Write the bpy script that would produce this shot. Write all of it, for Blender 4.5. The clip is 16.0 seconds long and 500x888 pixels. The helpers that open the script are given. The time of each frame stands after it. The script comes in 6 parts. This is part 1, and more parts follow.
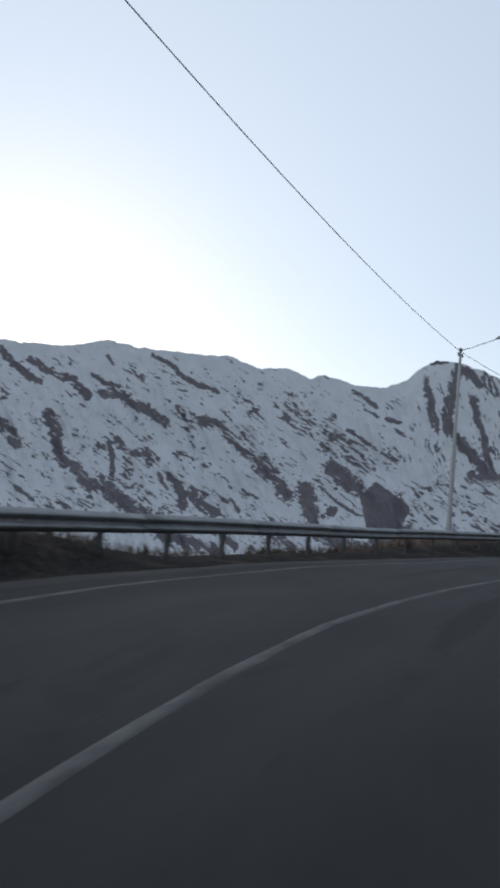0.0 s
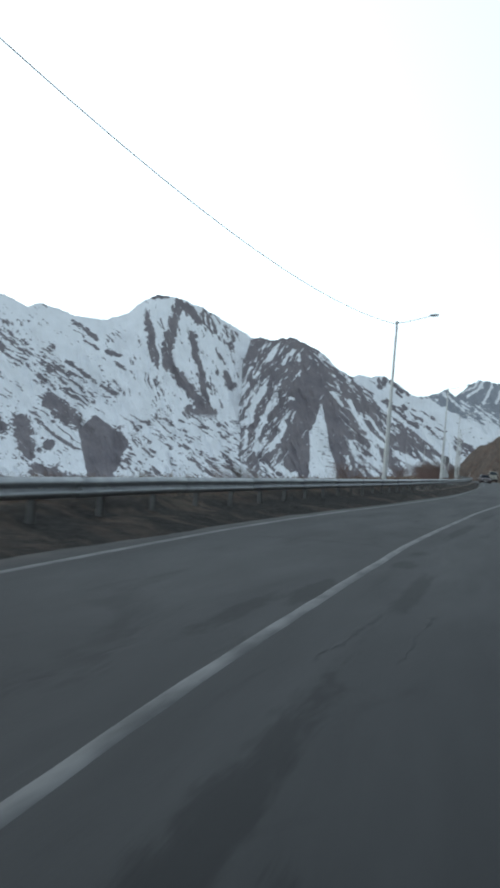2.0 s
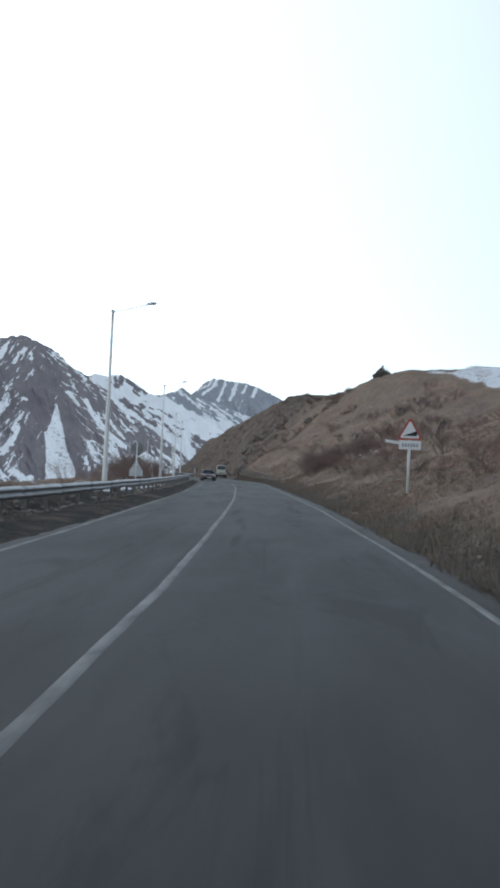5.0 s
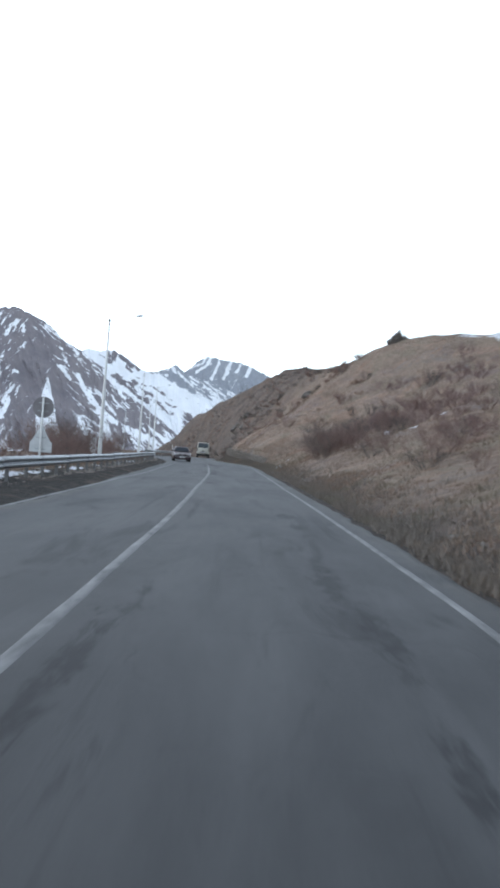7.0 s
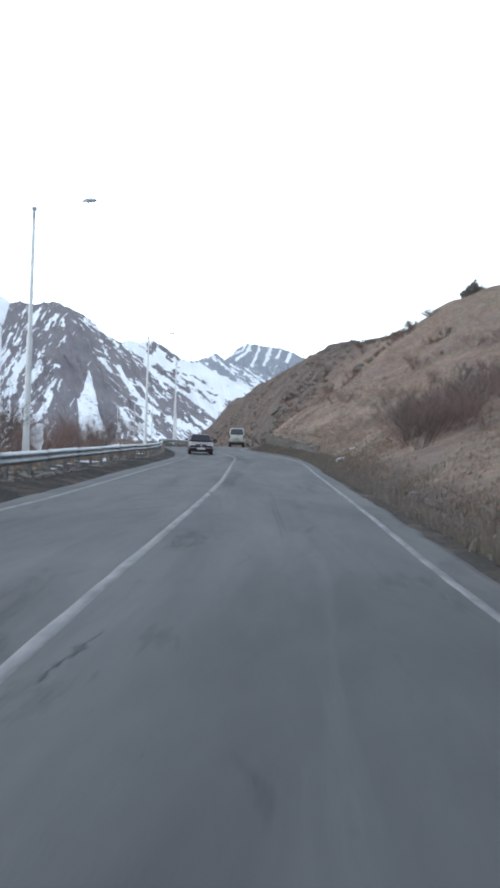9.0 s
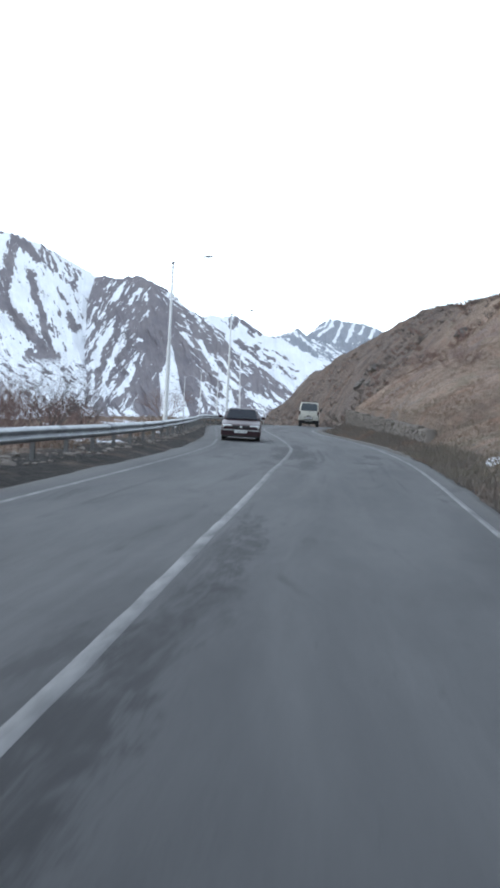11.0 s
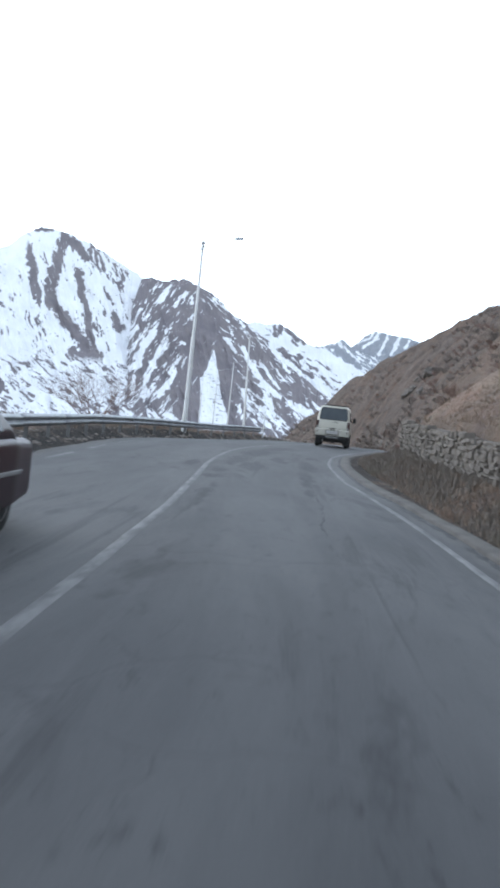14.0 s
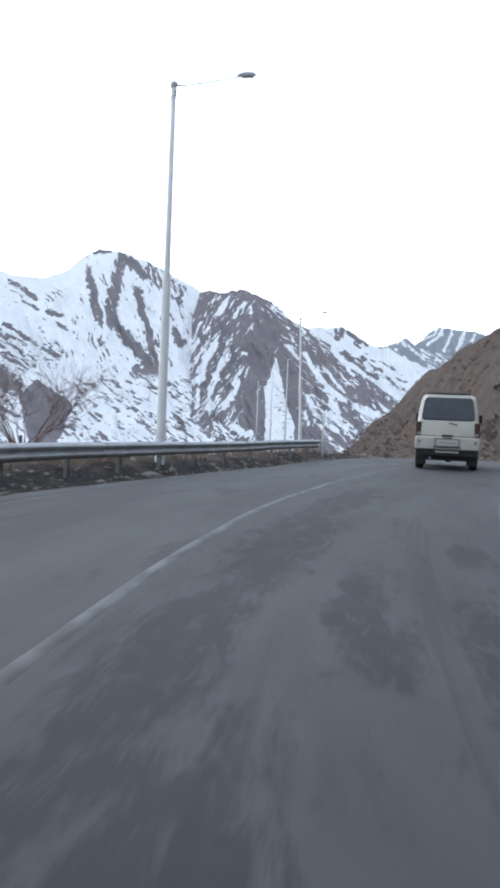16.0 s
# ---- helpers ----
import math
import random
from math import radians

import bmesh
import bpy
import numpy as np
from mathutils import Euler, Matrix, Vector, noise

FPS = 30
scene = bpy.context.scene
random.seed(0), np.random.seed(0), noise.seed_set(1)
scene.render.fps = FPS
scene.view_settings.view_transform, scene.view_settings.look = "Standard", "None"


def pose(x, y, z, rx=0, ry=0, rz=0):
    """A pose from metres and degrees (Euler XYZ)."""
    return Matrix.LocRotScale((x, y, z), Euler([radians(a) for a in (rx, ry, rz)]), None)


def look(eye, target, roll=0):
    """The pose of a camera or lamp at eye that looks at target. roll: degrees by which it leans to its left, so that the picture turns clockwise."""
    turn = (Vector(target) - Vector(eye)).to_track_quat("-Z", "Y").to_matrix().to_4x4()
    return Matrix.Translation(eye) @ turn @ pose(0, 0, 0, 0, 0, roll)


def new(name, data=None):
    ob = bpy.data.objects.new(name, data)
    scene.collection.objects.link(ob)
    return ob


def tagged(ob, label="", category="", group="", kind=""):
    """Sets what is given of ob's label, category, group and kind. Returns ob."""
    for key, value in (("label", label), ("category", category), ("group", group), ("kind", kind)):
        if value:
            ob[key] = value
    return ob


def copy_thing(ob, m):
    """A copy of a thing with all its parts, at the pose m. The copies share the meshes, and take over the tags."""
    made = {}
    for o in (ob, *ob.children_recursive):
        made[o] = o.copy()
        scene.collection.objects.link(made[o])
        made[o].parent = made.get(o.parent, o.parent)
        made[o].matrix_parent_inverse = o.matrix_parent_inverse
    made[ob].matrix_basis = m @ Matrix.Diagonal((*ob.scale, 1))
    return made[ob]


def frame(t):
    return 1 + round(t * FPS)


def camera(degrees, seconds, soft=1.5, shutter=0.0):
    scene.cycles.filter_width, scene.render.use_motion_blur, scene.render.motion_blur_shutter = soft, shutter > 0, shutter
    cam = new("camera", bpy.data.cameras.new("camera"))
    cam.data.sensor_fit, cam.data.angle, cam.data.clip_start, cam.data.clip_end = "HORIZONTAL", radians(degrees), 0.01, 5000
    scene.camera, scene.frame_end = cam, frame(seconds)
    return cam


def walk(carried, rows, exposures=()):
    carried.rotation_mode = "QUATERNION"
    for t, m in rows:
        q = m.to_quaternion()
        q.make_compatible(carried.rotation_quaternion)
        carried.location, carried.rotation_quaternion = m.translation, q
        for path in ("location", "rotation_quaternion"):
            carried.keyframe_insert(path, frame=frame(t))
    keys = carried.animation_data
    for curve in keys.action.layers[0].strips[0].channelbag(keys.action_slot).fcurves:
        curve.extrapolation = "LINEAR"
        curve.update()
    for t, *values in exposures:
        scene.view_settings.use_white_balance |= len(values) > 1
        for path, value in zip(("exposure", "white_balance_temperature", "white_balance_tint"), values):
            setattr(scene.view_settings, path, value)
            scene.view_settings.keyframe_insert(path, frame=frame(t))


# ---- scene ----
SHUTTER = 0.3
cam = camera(33.72, 16.0, soft=3.4, shutter=SHUTTER)
ROWS = [
    (0.0, pose(0.00, -0.00, 1.34, 93.70, -4.89, 15.88)),
    (0.5, pose(-0.00, 6.15, 1.28, 93.28, -4.28, 11.22)),
    (1.0, pose(0.63, 12.23, 1.38, 92.22, -3.21, 5.59)),
    (1.5, pose(1.93, 18.21, 1.41, 91.91, -3.86, 0.82)),
    (2.0, pose(3.61, 24.04, 1.34, 90.75, -4.92, -3.39)),
    (2.5, pose(5.57, 29.74, 1.30, 91.04, -4.71, -5.87)),
    (3.0, pose(7.72, 35.34, 1.35, 91.19, -4.43, -8.32)),
    (3.5, pose(10.02, 40.82, 1.33, 90.58, -2.18, -14.20)),
    (4.0, pose(12.32, 46.19, 1.37, 91.09, -2.10, -17.98)),
    (4.2, pose(13.26, 48.31, 1.40, 91.60, -1.65, -19.11)),
    (6.3, pose(22.83, 70.76, 1.34, 91.68, -4.09, -23.23)),
    (6.5, pose(23.71, 72.89, 1.36, 91.14, -4.99, -22.38)),
    (7.0, pose(25.91, 78.18, 1.35, 90.56, -4.29, -21.87)),
    (7.5, pose(28.03, 83.47, 1.35, 90.97, -3.57, -20.81)),
    (8.0, pose(30.09, 88.72, 1.38, 90.48, -3.14, -19.68)),
    (8.5, pose(32.12, 93.88, 1.36, 89.75, -2.58, -19.20)),
    (9.0, pose(34.08, 98.92, 1.37, 89.44, -2.19, -18.86)),
    (9.5, pose(35.94, 103.90, 1.35, 89.07, -2.34, -17.92)),
    (10.0, pose(37.77, 108.88, 1.39, 88.24, -2.64, -15.47)),
    (12.3, pose(45.84, 131.67, 1.36, 86.87, -3.36, -12.73)),
    (12.5, pose(46.52, 133.60, 1.37, 86.63, -3.73, -12.95)),
    (13.0, pose(48.21, 138.34, 1.33, 86.51, -4.72, -12.72)),
    (13.5, pose(49.82, 142.95, 1.34, 87.67, -5.45, -11.49)),
    (14.0, pose(51.22, 147.55, 1.35, 87.87, -6.13, -10.44)),
    (14.5, pose(52.38, 152.23, 1.32, 87.83, -4.66, -7.81)),
    (15.0, pose(53.43, 157.01, 1.34, 88.51, -3.95, -5.93)),
    (15.5, pose(54.42, 161.91, 1.36, 88.26, -3.31, -5.67)),
    (16.0, pose(55.45, 166.88, 1.34, 88.08, -2.37, -5.83)),
]
EXPOSURES = [
    (0.0, -1.15, 6450, 11), (0.5, -1.0, 6450, 10), (1.0, -0.55, 6550, 7), (1.6, -0.22, 6600, 4), (2.8, -0.2, 6600, 3), (3.5, -0.38, 6550, 4), (4.2, -0.25, 6600, 7),
    (6.3, 0.33, 6550, 9), (7.0, 0.55, 6500, 10), (8.5, 0.70, 6500, 10), (12.5, 0.76, 6500, 10), (14.5, 0.74, 6500, 11), (16.0, 0.55, 6550, 12)]
walk(cam, ROWS, EXPOSURES)

# ---- light: clear dusk sky, the sun just behind the ridge ahead on the left ----
SUN_AZ, SUN_EL = radians(-32), radians(10)       # azimuth from +y towards +x
world = bpy.data.worlds.new("world")
scene.world = world
world.use_nodes = True
wt = world.node_tree
sky = wt.nodes.new("ShaderNodeTexSky")
sky.sky_type, sky.sun_disc = "NISHITA", False
sky.sun_elevation, sky.sun_rotation = SUN_EL, SUN_AZ
sky.altitude, sky.air_density, sky.dust_density, sky.ozone_density = 1500, 1.0, 1.4, 1.0
haze = wt.nodes.new("ShaderNodeMix")               # thin high cloud over the clear sky
haze.data_type, haze.blend_type = "RGBA", "ADD"
haze.inputs[0].default_value = 1.0
towards = wt.nodes.new("ShaderNodeVectorMath")
towards.operation = "DOT_PRODUCT"
towards.inputs[1].default_value = (math.sin(SUN_AZ) * math.cos(SUN_EL), math.cos(SUN_AZ) * math.cos(SUN_EL), math.sin(SUN_EL))
wt.links.new(wt.nodes.new("ShaderNodeTexCoord").outputs["Generated"], towards.inputs[0])
veil = wt.nodes.new("ShaderNodeMapRange")
veil.inputs["From Min"].default_value, veil.inputs["From Max"].default_value = 0.15, 1.0
veil.inputs["To Min"].default_value, veil.inputs["To Max"].default_value = 0.78, 2.0
wt.links.new(towards.outputs["Value"], veil.inputs["Value"])
cloud = wt.nodes.new("ShaderNodeVectorMath")
cloud.operation = "SCALE"
cloud.inputs[0].default_value = (6.5, 7.4, 8.5)
wt.links.new(veil.outputs["Result"], cloud.inputs["Scale"])
wt.links.new(cloud.outputs["Vector"], haze.inputs[7])
wt.links.new(sky.outputs["Color"], haze.inputs[6])
wt.links.new(haze.outputs[2], wt.nodes["Background"].inputs["Color"])
wt.nodes["Background"].inputs["Strength"].default_value = 0.1
sun = new("sun", bpy.data.lights.new("sun", "SUN"))
sun.data.energy, sun.data.angle, sun.data.color = 0.3, radians(30), (1.0, 0.93, 0.85)
sun.matrix_world = look((0, 0, 60), (-40 * math.sin(SUN_AZ), -40 * math.cos(SUN_AZ), 60 - 40 * math.tan(SUN_EL)))

# ---- materials ----
class Mat:
    """A Principled material with a few node shorthands."""

    def __init__(self, name, rough=0.9, metal=0.0, spec=0.3):
        self.m = bpy.data.materials.new(name)
        self.m.use_nodes = True
        self.t = self.m.node_tree
        self.b = self.t.nodes["Principled BSDF"]
        self.b.inputs["Roughness"].default_value = rough
        self.b.inputs["Metallic"].default_value = metal
        self.b.inputs["Specular IOR Level"].default_value = spec
        self.co = None

    def node(self, kind, **vals):
        n = self.t.nodes.new(kind)
        for k, v in vals.items():
            n.inputs[k].default_value = v
        return n

    def link(self, a, b):
        self.t.links.new(a, b)
        return self

    def coords(self, scale=(1, 1, 1), which="Object", uv=""):
        if uv:
            src = self.t.nodes.new("ShaderNodeUVMap")
            src.uv_map = uv
            out = src.outputs["UV"]
        else:
            out = self.t.nodes.new("ShaderNodeTexCoord").outputs[which]
        mp = self.node("ShaderNodeMapping", Scale=scale)
        self.link(out, mp.inputs["Vector"])
        return mp.outputs["Vector"]

    def noise(self, vec, scale, detail=4, rough=0.6, dist=0.0):
        n = self.node("ShaderNodeTexNoise", Scale=scale, Detail=detail, Roughness=rough, Distortion=dist)
        if vec is not None:
            self.link(vec, n.inputs["Vector"])
        return n.outputs["Fac"]

    def ramp(self, fac, lo, hi):
        r = self.t.nodes.new("ShaderNodeMapRange")
        r.inputs["From Min"].default_value, r.inputs["From Max"].default_value = lo, hi
        self.link(fac, r.inputs["Value"])
        return r.outputs["Result"]

    def mix(self, fac, a, b):
        n = self.t.nodes.new("ShaderNodeMix")
        n.data_type = "RGBA"
        for sock, v in ((n.inputs[0], fac), (n.inputs[6], a), (n.inputs[7], b)):
            if isinstance(v, (int, float)):
                sock.default_value = v
            elif isinstance(v, tuple):
                sock.default_value = (*v, 1)
            else:
                self.link(v, sock)
        return n.outputs[2]

    def math(self, op, a, b=0.0):
        n = self.t.nodes.new("ShaderNodeMath")
        n.operation = op
        for sock, v in zip(n.inputs, (a, b)):
            if isinstance(v, (int, float)):
                sock.default_value = v
            else:
                self.link(v, sock)
        return n.outputs[0]

    def attr(self, name):
        n = self.t.nodes.new("ShaderNodeAttribute")
        n.attribute_name = name
        return n.outputs["Fac"]

    def color(self, c):
        if isinstance(c, tuple):
            self.b.inputs["Base Color"].default_value = (*c, 1)
        else:
            self.link(c, self.b.inputs["Base Color"])
        return self

    def rough(self, fac):
        return self.link(fac, self.b.inputs["Roughness"])

    def bump(self, fac, strength=0.3, dist=0.02):
        n = self.node("ShaderNodeBump", Strength=strength, Distance=dist)
        self.link(fac, n.inputs["Height"])
        return self.link(n.outputs["Normal"], self.b.inputs["Normal"])


def plain(name, a, b, scale=6.0, rough=0.7, metal=0.0, spec=0.4, bump=0.0, random_tone=0.0):
    """A two-tone mottled surface."""
    k = Mat(name, rough, metal, spec)
    v = k.coords()
    n = k.ramp(k.noise(v, scale, 5), 0.3, 0.7)
    c = k.mix(n, a, b)
    if random_tone:
        info = k.t.nodes.new("ShaderNodeObjectInfo")
        c = k.mix(k.math("MULTIPLY", info.outputs["Random"], random_tone), c, tuple(x * 0.55 for x in a))
    k.color(c)
    if bump:
        k.bump(k.noise(v, scale * 4, 4), bump)
    return k.m


def asphalt_material():
    k = Mat("worn_asphalt", 0.86, 0, 0.34)
    v = k.coords(uv="road")                          # x: metres across, y: metres along
    sep = k.t.nodes.new("ShaderNodeSeparateXYZ")
    k.link(v, sep.inputs[0])
    fine = k.noise(v, 45, 3)
    broad = k.ramp(k.noise(k.coords((1, 0.22, 1), uv="road"), 0.65, 6, 0.65, 0.4), 0.34, 0.66)
    c = k.mix(broad, (0.025, 0.0265, 0.0285), (0.053, 0.054, 0.0555))
    c = k.mix(k.math("MULTIPLY", fine, 0.30), c, (0.115, 0.115, 0.117))
    # pale scuffed lanes
    pale = k.noise(k.coords((1.1, 0.09, 1), uv="road"), 1.3, 6, 0.6, 0.5)
    c = k.mix(k.math("MULTIPLY", k.ramp(pale, 0.54, 0.70), 0.28), c, (0.105, 0.105, 0.107))
    # tar repairs, drawn out along the lanes
    tar = k.noise(k.coords((0.8, 0.17, 1), uv="road"), 1.2, 6, 0.68, 0.8)
    c = k.mix(k.math("MULTIPLY", k.ramp(tar, 0.575, 0.65), 0.62), c, (0.016, 0.017, 0.019))
    patch = k.math("ADD", k.attr("tar"), k.math("MULTIPLY", k.math("SUBTRACT", k.noise(k.coords((1, 0.30, 1), uv="road"), 6.0, 8, 0.80, 0.5), 0.5), 3.6))
    c = k.mix(k.math("MULTIPLY", k.ramp(patch, 0.40, 0.86), 0.84), c, (0.012, 0.013, 0.015))
    # dark lengthwise seam streaks
    seam = k.noise(k.coords((2.4, 0.06, 1), uv="road"), 1.0, 5, 0.6, 0.5)
    c = k.mix(k.math("MULTIPLY", k.ramp(seam, 0.61, 0.67), 0.6), c, (0.022, 0.023, 0.025))
    # cracks
    vo = k.t.nodes.new("ShaderNodeTexVoronoi")
    vo.feature = "DISTANCE_TO_EDGE"
    vo.inputs["Scale"].default_value = 0.5
    wob = k.node("ShaderNodeVectorMath")
    wob.operation = "ADD"
    nz = k.node("ShaderNodeTexNoise", Scale=1.1, Detail=5)
    k.link(v, nz.inputs["Vector"]).link(v, wob.inputs[0]).link(nz.outputs["Color"], wob.inputs[1])
    k.link(wob.outputs[0], vo.inputs["Vector"])
    crack = k.ramp(vo.outputs["Distance"], 0.012, 0.003)
    gate = k.ramp(k.noise(v, 0.3, 3), 0.50, 0.6)
    crack = k.math("MULTIPLY", crack, gate)
    c = k.mix(k.math("MULTIPLY", crack, 0.3), c, (0.018, 0.018, 0.020))
    # the first stretch is blended towards black, more so at its beginning
    start_dark = k.ramp(k.math("ADD", sep.outputs["Y"], k.math("MULTIPLY", k.noise(v, 0.2, 3), 20)), 182, 142)
    c = k.mix(k.math("MULTIPLY", start_dark, 0.40), c, (0.006, 0.0065, 0.007))
    start_darker = k.ramp(k.math("ADD", sep.outputs["Y"], k.math("MULTIPLY", k.noise(v, 0.2, 3), 20)), 104, 80)
    c = k.mix(k.math("MULTIPLY", start_darker, 0.28), c, (0.007, 0.0065, 0.007))
    # and the far bend is mixed a little paler
    paler = k.ramp(k.math("ADD", sep.outputs["Y"], k.math("MULTIPLY", k.noise(v, 0.2, 3), 16)), 224, 250)
    c = k.mix(k.math("MULTIPLY", paler, 0.13), c, (0.125, 0.122, 0.126))
    # dust at the edges
    dust = k.math("MULTIPLY", k.attr("edge"), k.ramp(k.noise(v, 1.3, 5), 0.3, 0.75))
    c = k.mix(k.math("MULTIPLY", dust, 0.65), c, (0.098, 0.088, 0.078))
    k.color(c)
    k.rough(k.math("ADD", k.math("MULTIPLY", broad, -0.06), 0.87))
    k.bump(k.math("SUBTRACT", fine, crack), 0.35, 0.01)
    return k.m


def line_material():
    k = Mat("worn_road_paint", 0.75)
    v = k.coords(uv="road")
    wear = k.ramp(k.noise(k.coords((1, 0.35, 1), uv="road"), 3.2, 6, 0.7), 0.38, 0.66)
    sep = k.t.nodes.new("ShaderNodeSeparateXYZ")
    k.link(v, sep.inputs[0])
    bare = k.math("MULTIPLY", k.math("MULTIPLY", k.ramp(sep.outputs["Y"], 203, 214), k.ramp(sep.outputs["X"], 2.4, 1.6)), 0.30)
    bare = k.math("MAXIMUM", bare, k.math("MULTIPLY", k.ramp(sep.outputs["Y"], 221, 231), 0.22))
    bare = k.math("MAXIMUM", bare, k.math("MULTIPLY", k.ramp(sep.outputs["Y"], 98, 80), 0.30))
    scrubbed = k.math("MULTIPLY", k.math("MULTIPLY", k.ramp(sep.outputs["Y"], 200, 207), k.ramp(sep.outputs["Y"], 225, 218)), k.ramp(sep.outputs["X"], 2.4, 1.6))
    bare = k.math("ADD", bare, k.math("MULTIPLY", scrubbed, 0.26))
    wear = k.math("MINIMUM", k.math("ADD", wear, bare), 1.0)
    c = k.mix(wear, (0.185, 0.185, 0.184), (0.062, 0.063, 0.065))
    c = k.mix(k.math("MULTIPLY", k.noise(v, 40, 2), 0.3), c, (0.07, 0.07, 0.07))
    return k.color(c).m


def ground_material():
    k = Mat("hillside_earth", 0.95, 0, 0.1)
    v = k.coords()
    n2, n3 = k.noise(v, 0.55, 6, 0.75, 0.4), k.noise(v, 3.5, 6, 0.75)
    c = k.mix(k.ramp(k.noise(v, 0.11, 7, 0.75, 0.8), 0.40, 0.60), (0.195, 0.151, 0.120), (0.280, 0.210, 0.163))
    c = k.mix(k.math("MULTIPLY", k.ramp(k.noise(v, 0.19, 7, 0.78, 1.2), 0.50, 0.60), 0.8), c, (0.272, 0.170, 0.126))
    c = k.mix(k.math("MULTIPLY", k.ramp(k.noise(v, 0.15, 7, 0.78, 1.0), 0.52, 0.60), 0.75), c, (0.189, 0.162, 0.121))
    c = k.mix(k.math("MULTIPLY", k.ramp(k.noise(v, 0.085, 7, 0.75, 1.4), 0.53, 0.61), 0.75), c, (0.184, 0.140, 0.133))
    c = k.mix(k.math("MULTIPLY", k.ramp(n2, 0.46, 0.62), 0.55), c, (0.142, 0.105, 0.088))
    c = k.mix(k.math("MULTIPLY", k.ramp(k.noise(v, 1.5, 6, 0.8, 0.6), 0.50, 0.62), 0.55), c, (0.305, 0.228, 0.171))
    c = k.mix(k.math("MULTIPLY", k.ramp(n3, 0.50, 0.72), 0.40), c, (0.333, 0.252, 0.197))
    c = k.mix(k.math("MULTIPLY", k.ramp(n3, 0.47, 0.32), 0.55), c, (0.122, 0.092, 0.077))
    rocky = k.math("MULTIPLY", k.ramp(k.math("ADD", k.noise(v, 0.13, 5, 0.65, 0.5), k.math("MULTIPLY", k.attr("stony"), 0.09)), 0.57, 0.66), k.ramp(k.noise(v, 1.1, 5, 0.8), 0.42, 0.58))
    c = k.mix(k.math("MULTIPLY", rocky, 0.7), c, (0.186, 0.175, 0.169))
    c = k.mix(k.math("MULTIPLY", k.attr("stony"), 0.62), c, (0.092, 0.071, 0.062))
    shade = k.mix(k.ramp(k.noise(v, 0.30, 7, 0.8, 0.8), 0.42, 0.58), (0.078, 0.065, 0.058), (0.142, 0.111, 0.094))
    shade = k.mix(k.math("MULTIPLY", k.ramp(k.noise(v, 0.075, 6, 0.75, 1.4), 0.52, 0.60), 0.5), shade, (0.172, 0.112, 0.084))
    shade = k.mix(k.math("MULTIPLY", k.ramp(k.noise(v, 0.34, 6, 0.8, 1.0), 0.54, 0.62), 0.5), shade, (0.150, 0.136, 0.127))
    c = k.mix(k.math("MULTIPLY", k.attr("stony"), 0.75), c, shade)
    gravel = k.mix(k.ramp(k.noise(v, 9, 4, 0.8), 0.35, 0.7), (0.028, 0.027, 0.026), (0.080, 0.074, 0.069))
    c = k.mix(k.math("MULTIPLY", k.attr("verge"), k.ramp(n2, 0.15, 0.5)), c, gravel)
    snowy = k.ramp(k.math("ADD", k.attr("snow"), k.math("MULTIPLY", k.math("SUBTRACT", n3, 0.5), 0.9)), 0.48, 0.58)
    c = k.mix(snowy, c, (0.66, 0.68, 0.72))
    k.color(c)
    k.bump(k.math("ADD", k.math("MULTIPLY", n2, 2.0), n3), 0.9, 0.32)
    return k.m


def mountain_material(name, rock_a, rock_b, snow):
    k = Mat(name, 0.9, 0, 0.1)
    v = k.coords()
    n1, n2 = k.noise(v, 0.012, 6, 0.65), k.noise(v, 0.05, 5, 0.7)
    rock = k.mix(k.ramp(n1, 0.35, 0.65), rock_a, rock_b)
    rock = k.mix(k.math("MULTIPLY", k.ramp(n2, 0.4, 0.75), 0.35), rock, tuple(0.6 * x for x in rock_a))
    n3 = k.noise(k.coords((1, 1, 0.7)), 0.09, 5, 0.75, 0.5)
    mask = k.math("ADD", k.attr("rock"), k.math("MULTIPLY", k.math("SUBTRACT", n3, 0.5), 0.8))
    white = k.mix(k.ramp(n1, 0.3, 0.7), snow, tuple(0.86 * x for x in snow))
    k.color(k.mix(k.ramp(mask, 0.28, 0.62), white, rock))
    return k.m


M_ASPHALT, M_LINE, M_GROUND = asphalt_material(), line_material(), ground_material()
M_TAR = plain("black_crack_tar", (0.019, 0.020, 0.021), (0.034, 0.035, 0.037), 7, 0.8, 0, 0.3)
M_PALESEAM = plain("pale_worn_paint", (0.052, 0.053, 0.054), (0.080, 0.081, 0.082), 9, 0.85, 0, 0.2)
M_CONCRETE = plain("dusty_concrete", (0.066, 0.061, 0.057), (0.118, 0.109, 0.100), 1.6, 0.92, 0, 0.2, 0.4)
M_GALV = plain("weathered_galvanised_steel", (0.25, 0.265, 0.275), (0.37, 0.385, 0.395), 3, 0.55, 0.55, 0.5)
M_RAILPOST = plain("weathered_galvanised_post", (0.13, 0.127, 0.123), (0.22, 0.215, 0.208), 4, 0.7, 0.2)
M_REFLECTOR = plain("white_reflector", (0.62, 0.62, 0.61), (0.72, 0.72, 0.71), 9, 0.5)
M_POLE = plain("grey_painted_steel_pole", (0.54, 0.54, 0.53), (0.66, 0.66, 0.645), 2, 0.65, 0.0)
M_LAMP = plain("grey_lamp_housing", (0.30, 0.31, 0.32), (0.42, 0.43, 0.44), 5, 0.5, 0.2)
M_LENS = plain("dull_lamp_glass", (0.30, 0.32, 0.33), (0.36, 0.38, 0.40), 5, 0.25)
M_WIRE = plain("bare_aluminium_cable", (0.22, 0.225, 0.23), (0.30, 0.305, 0.31), 5, 0.6, 0.3)


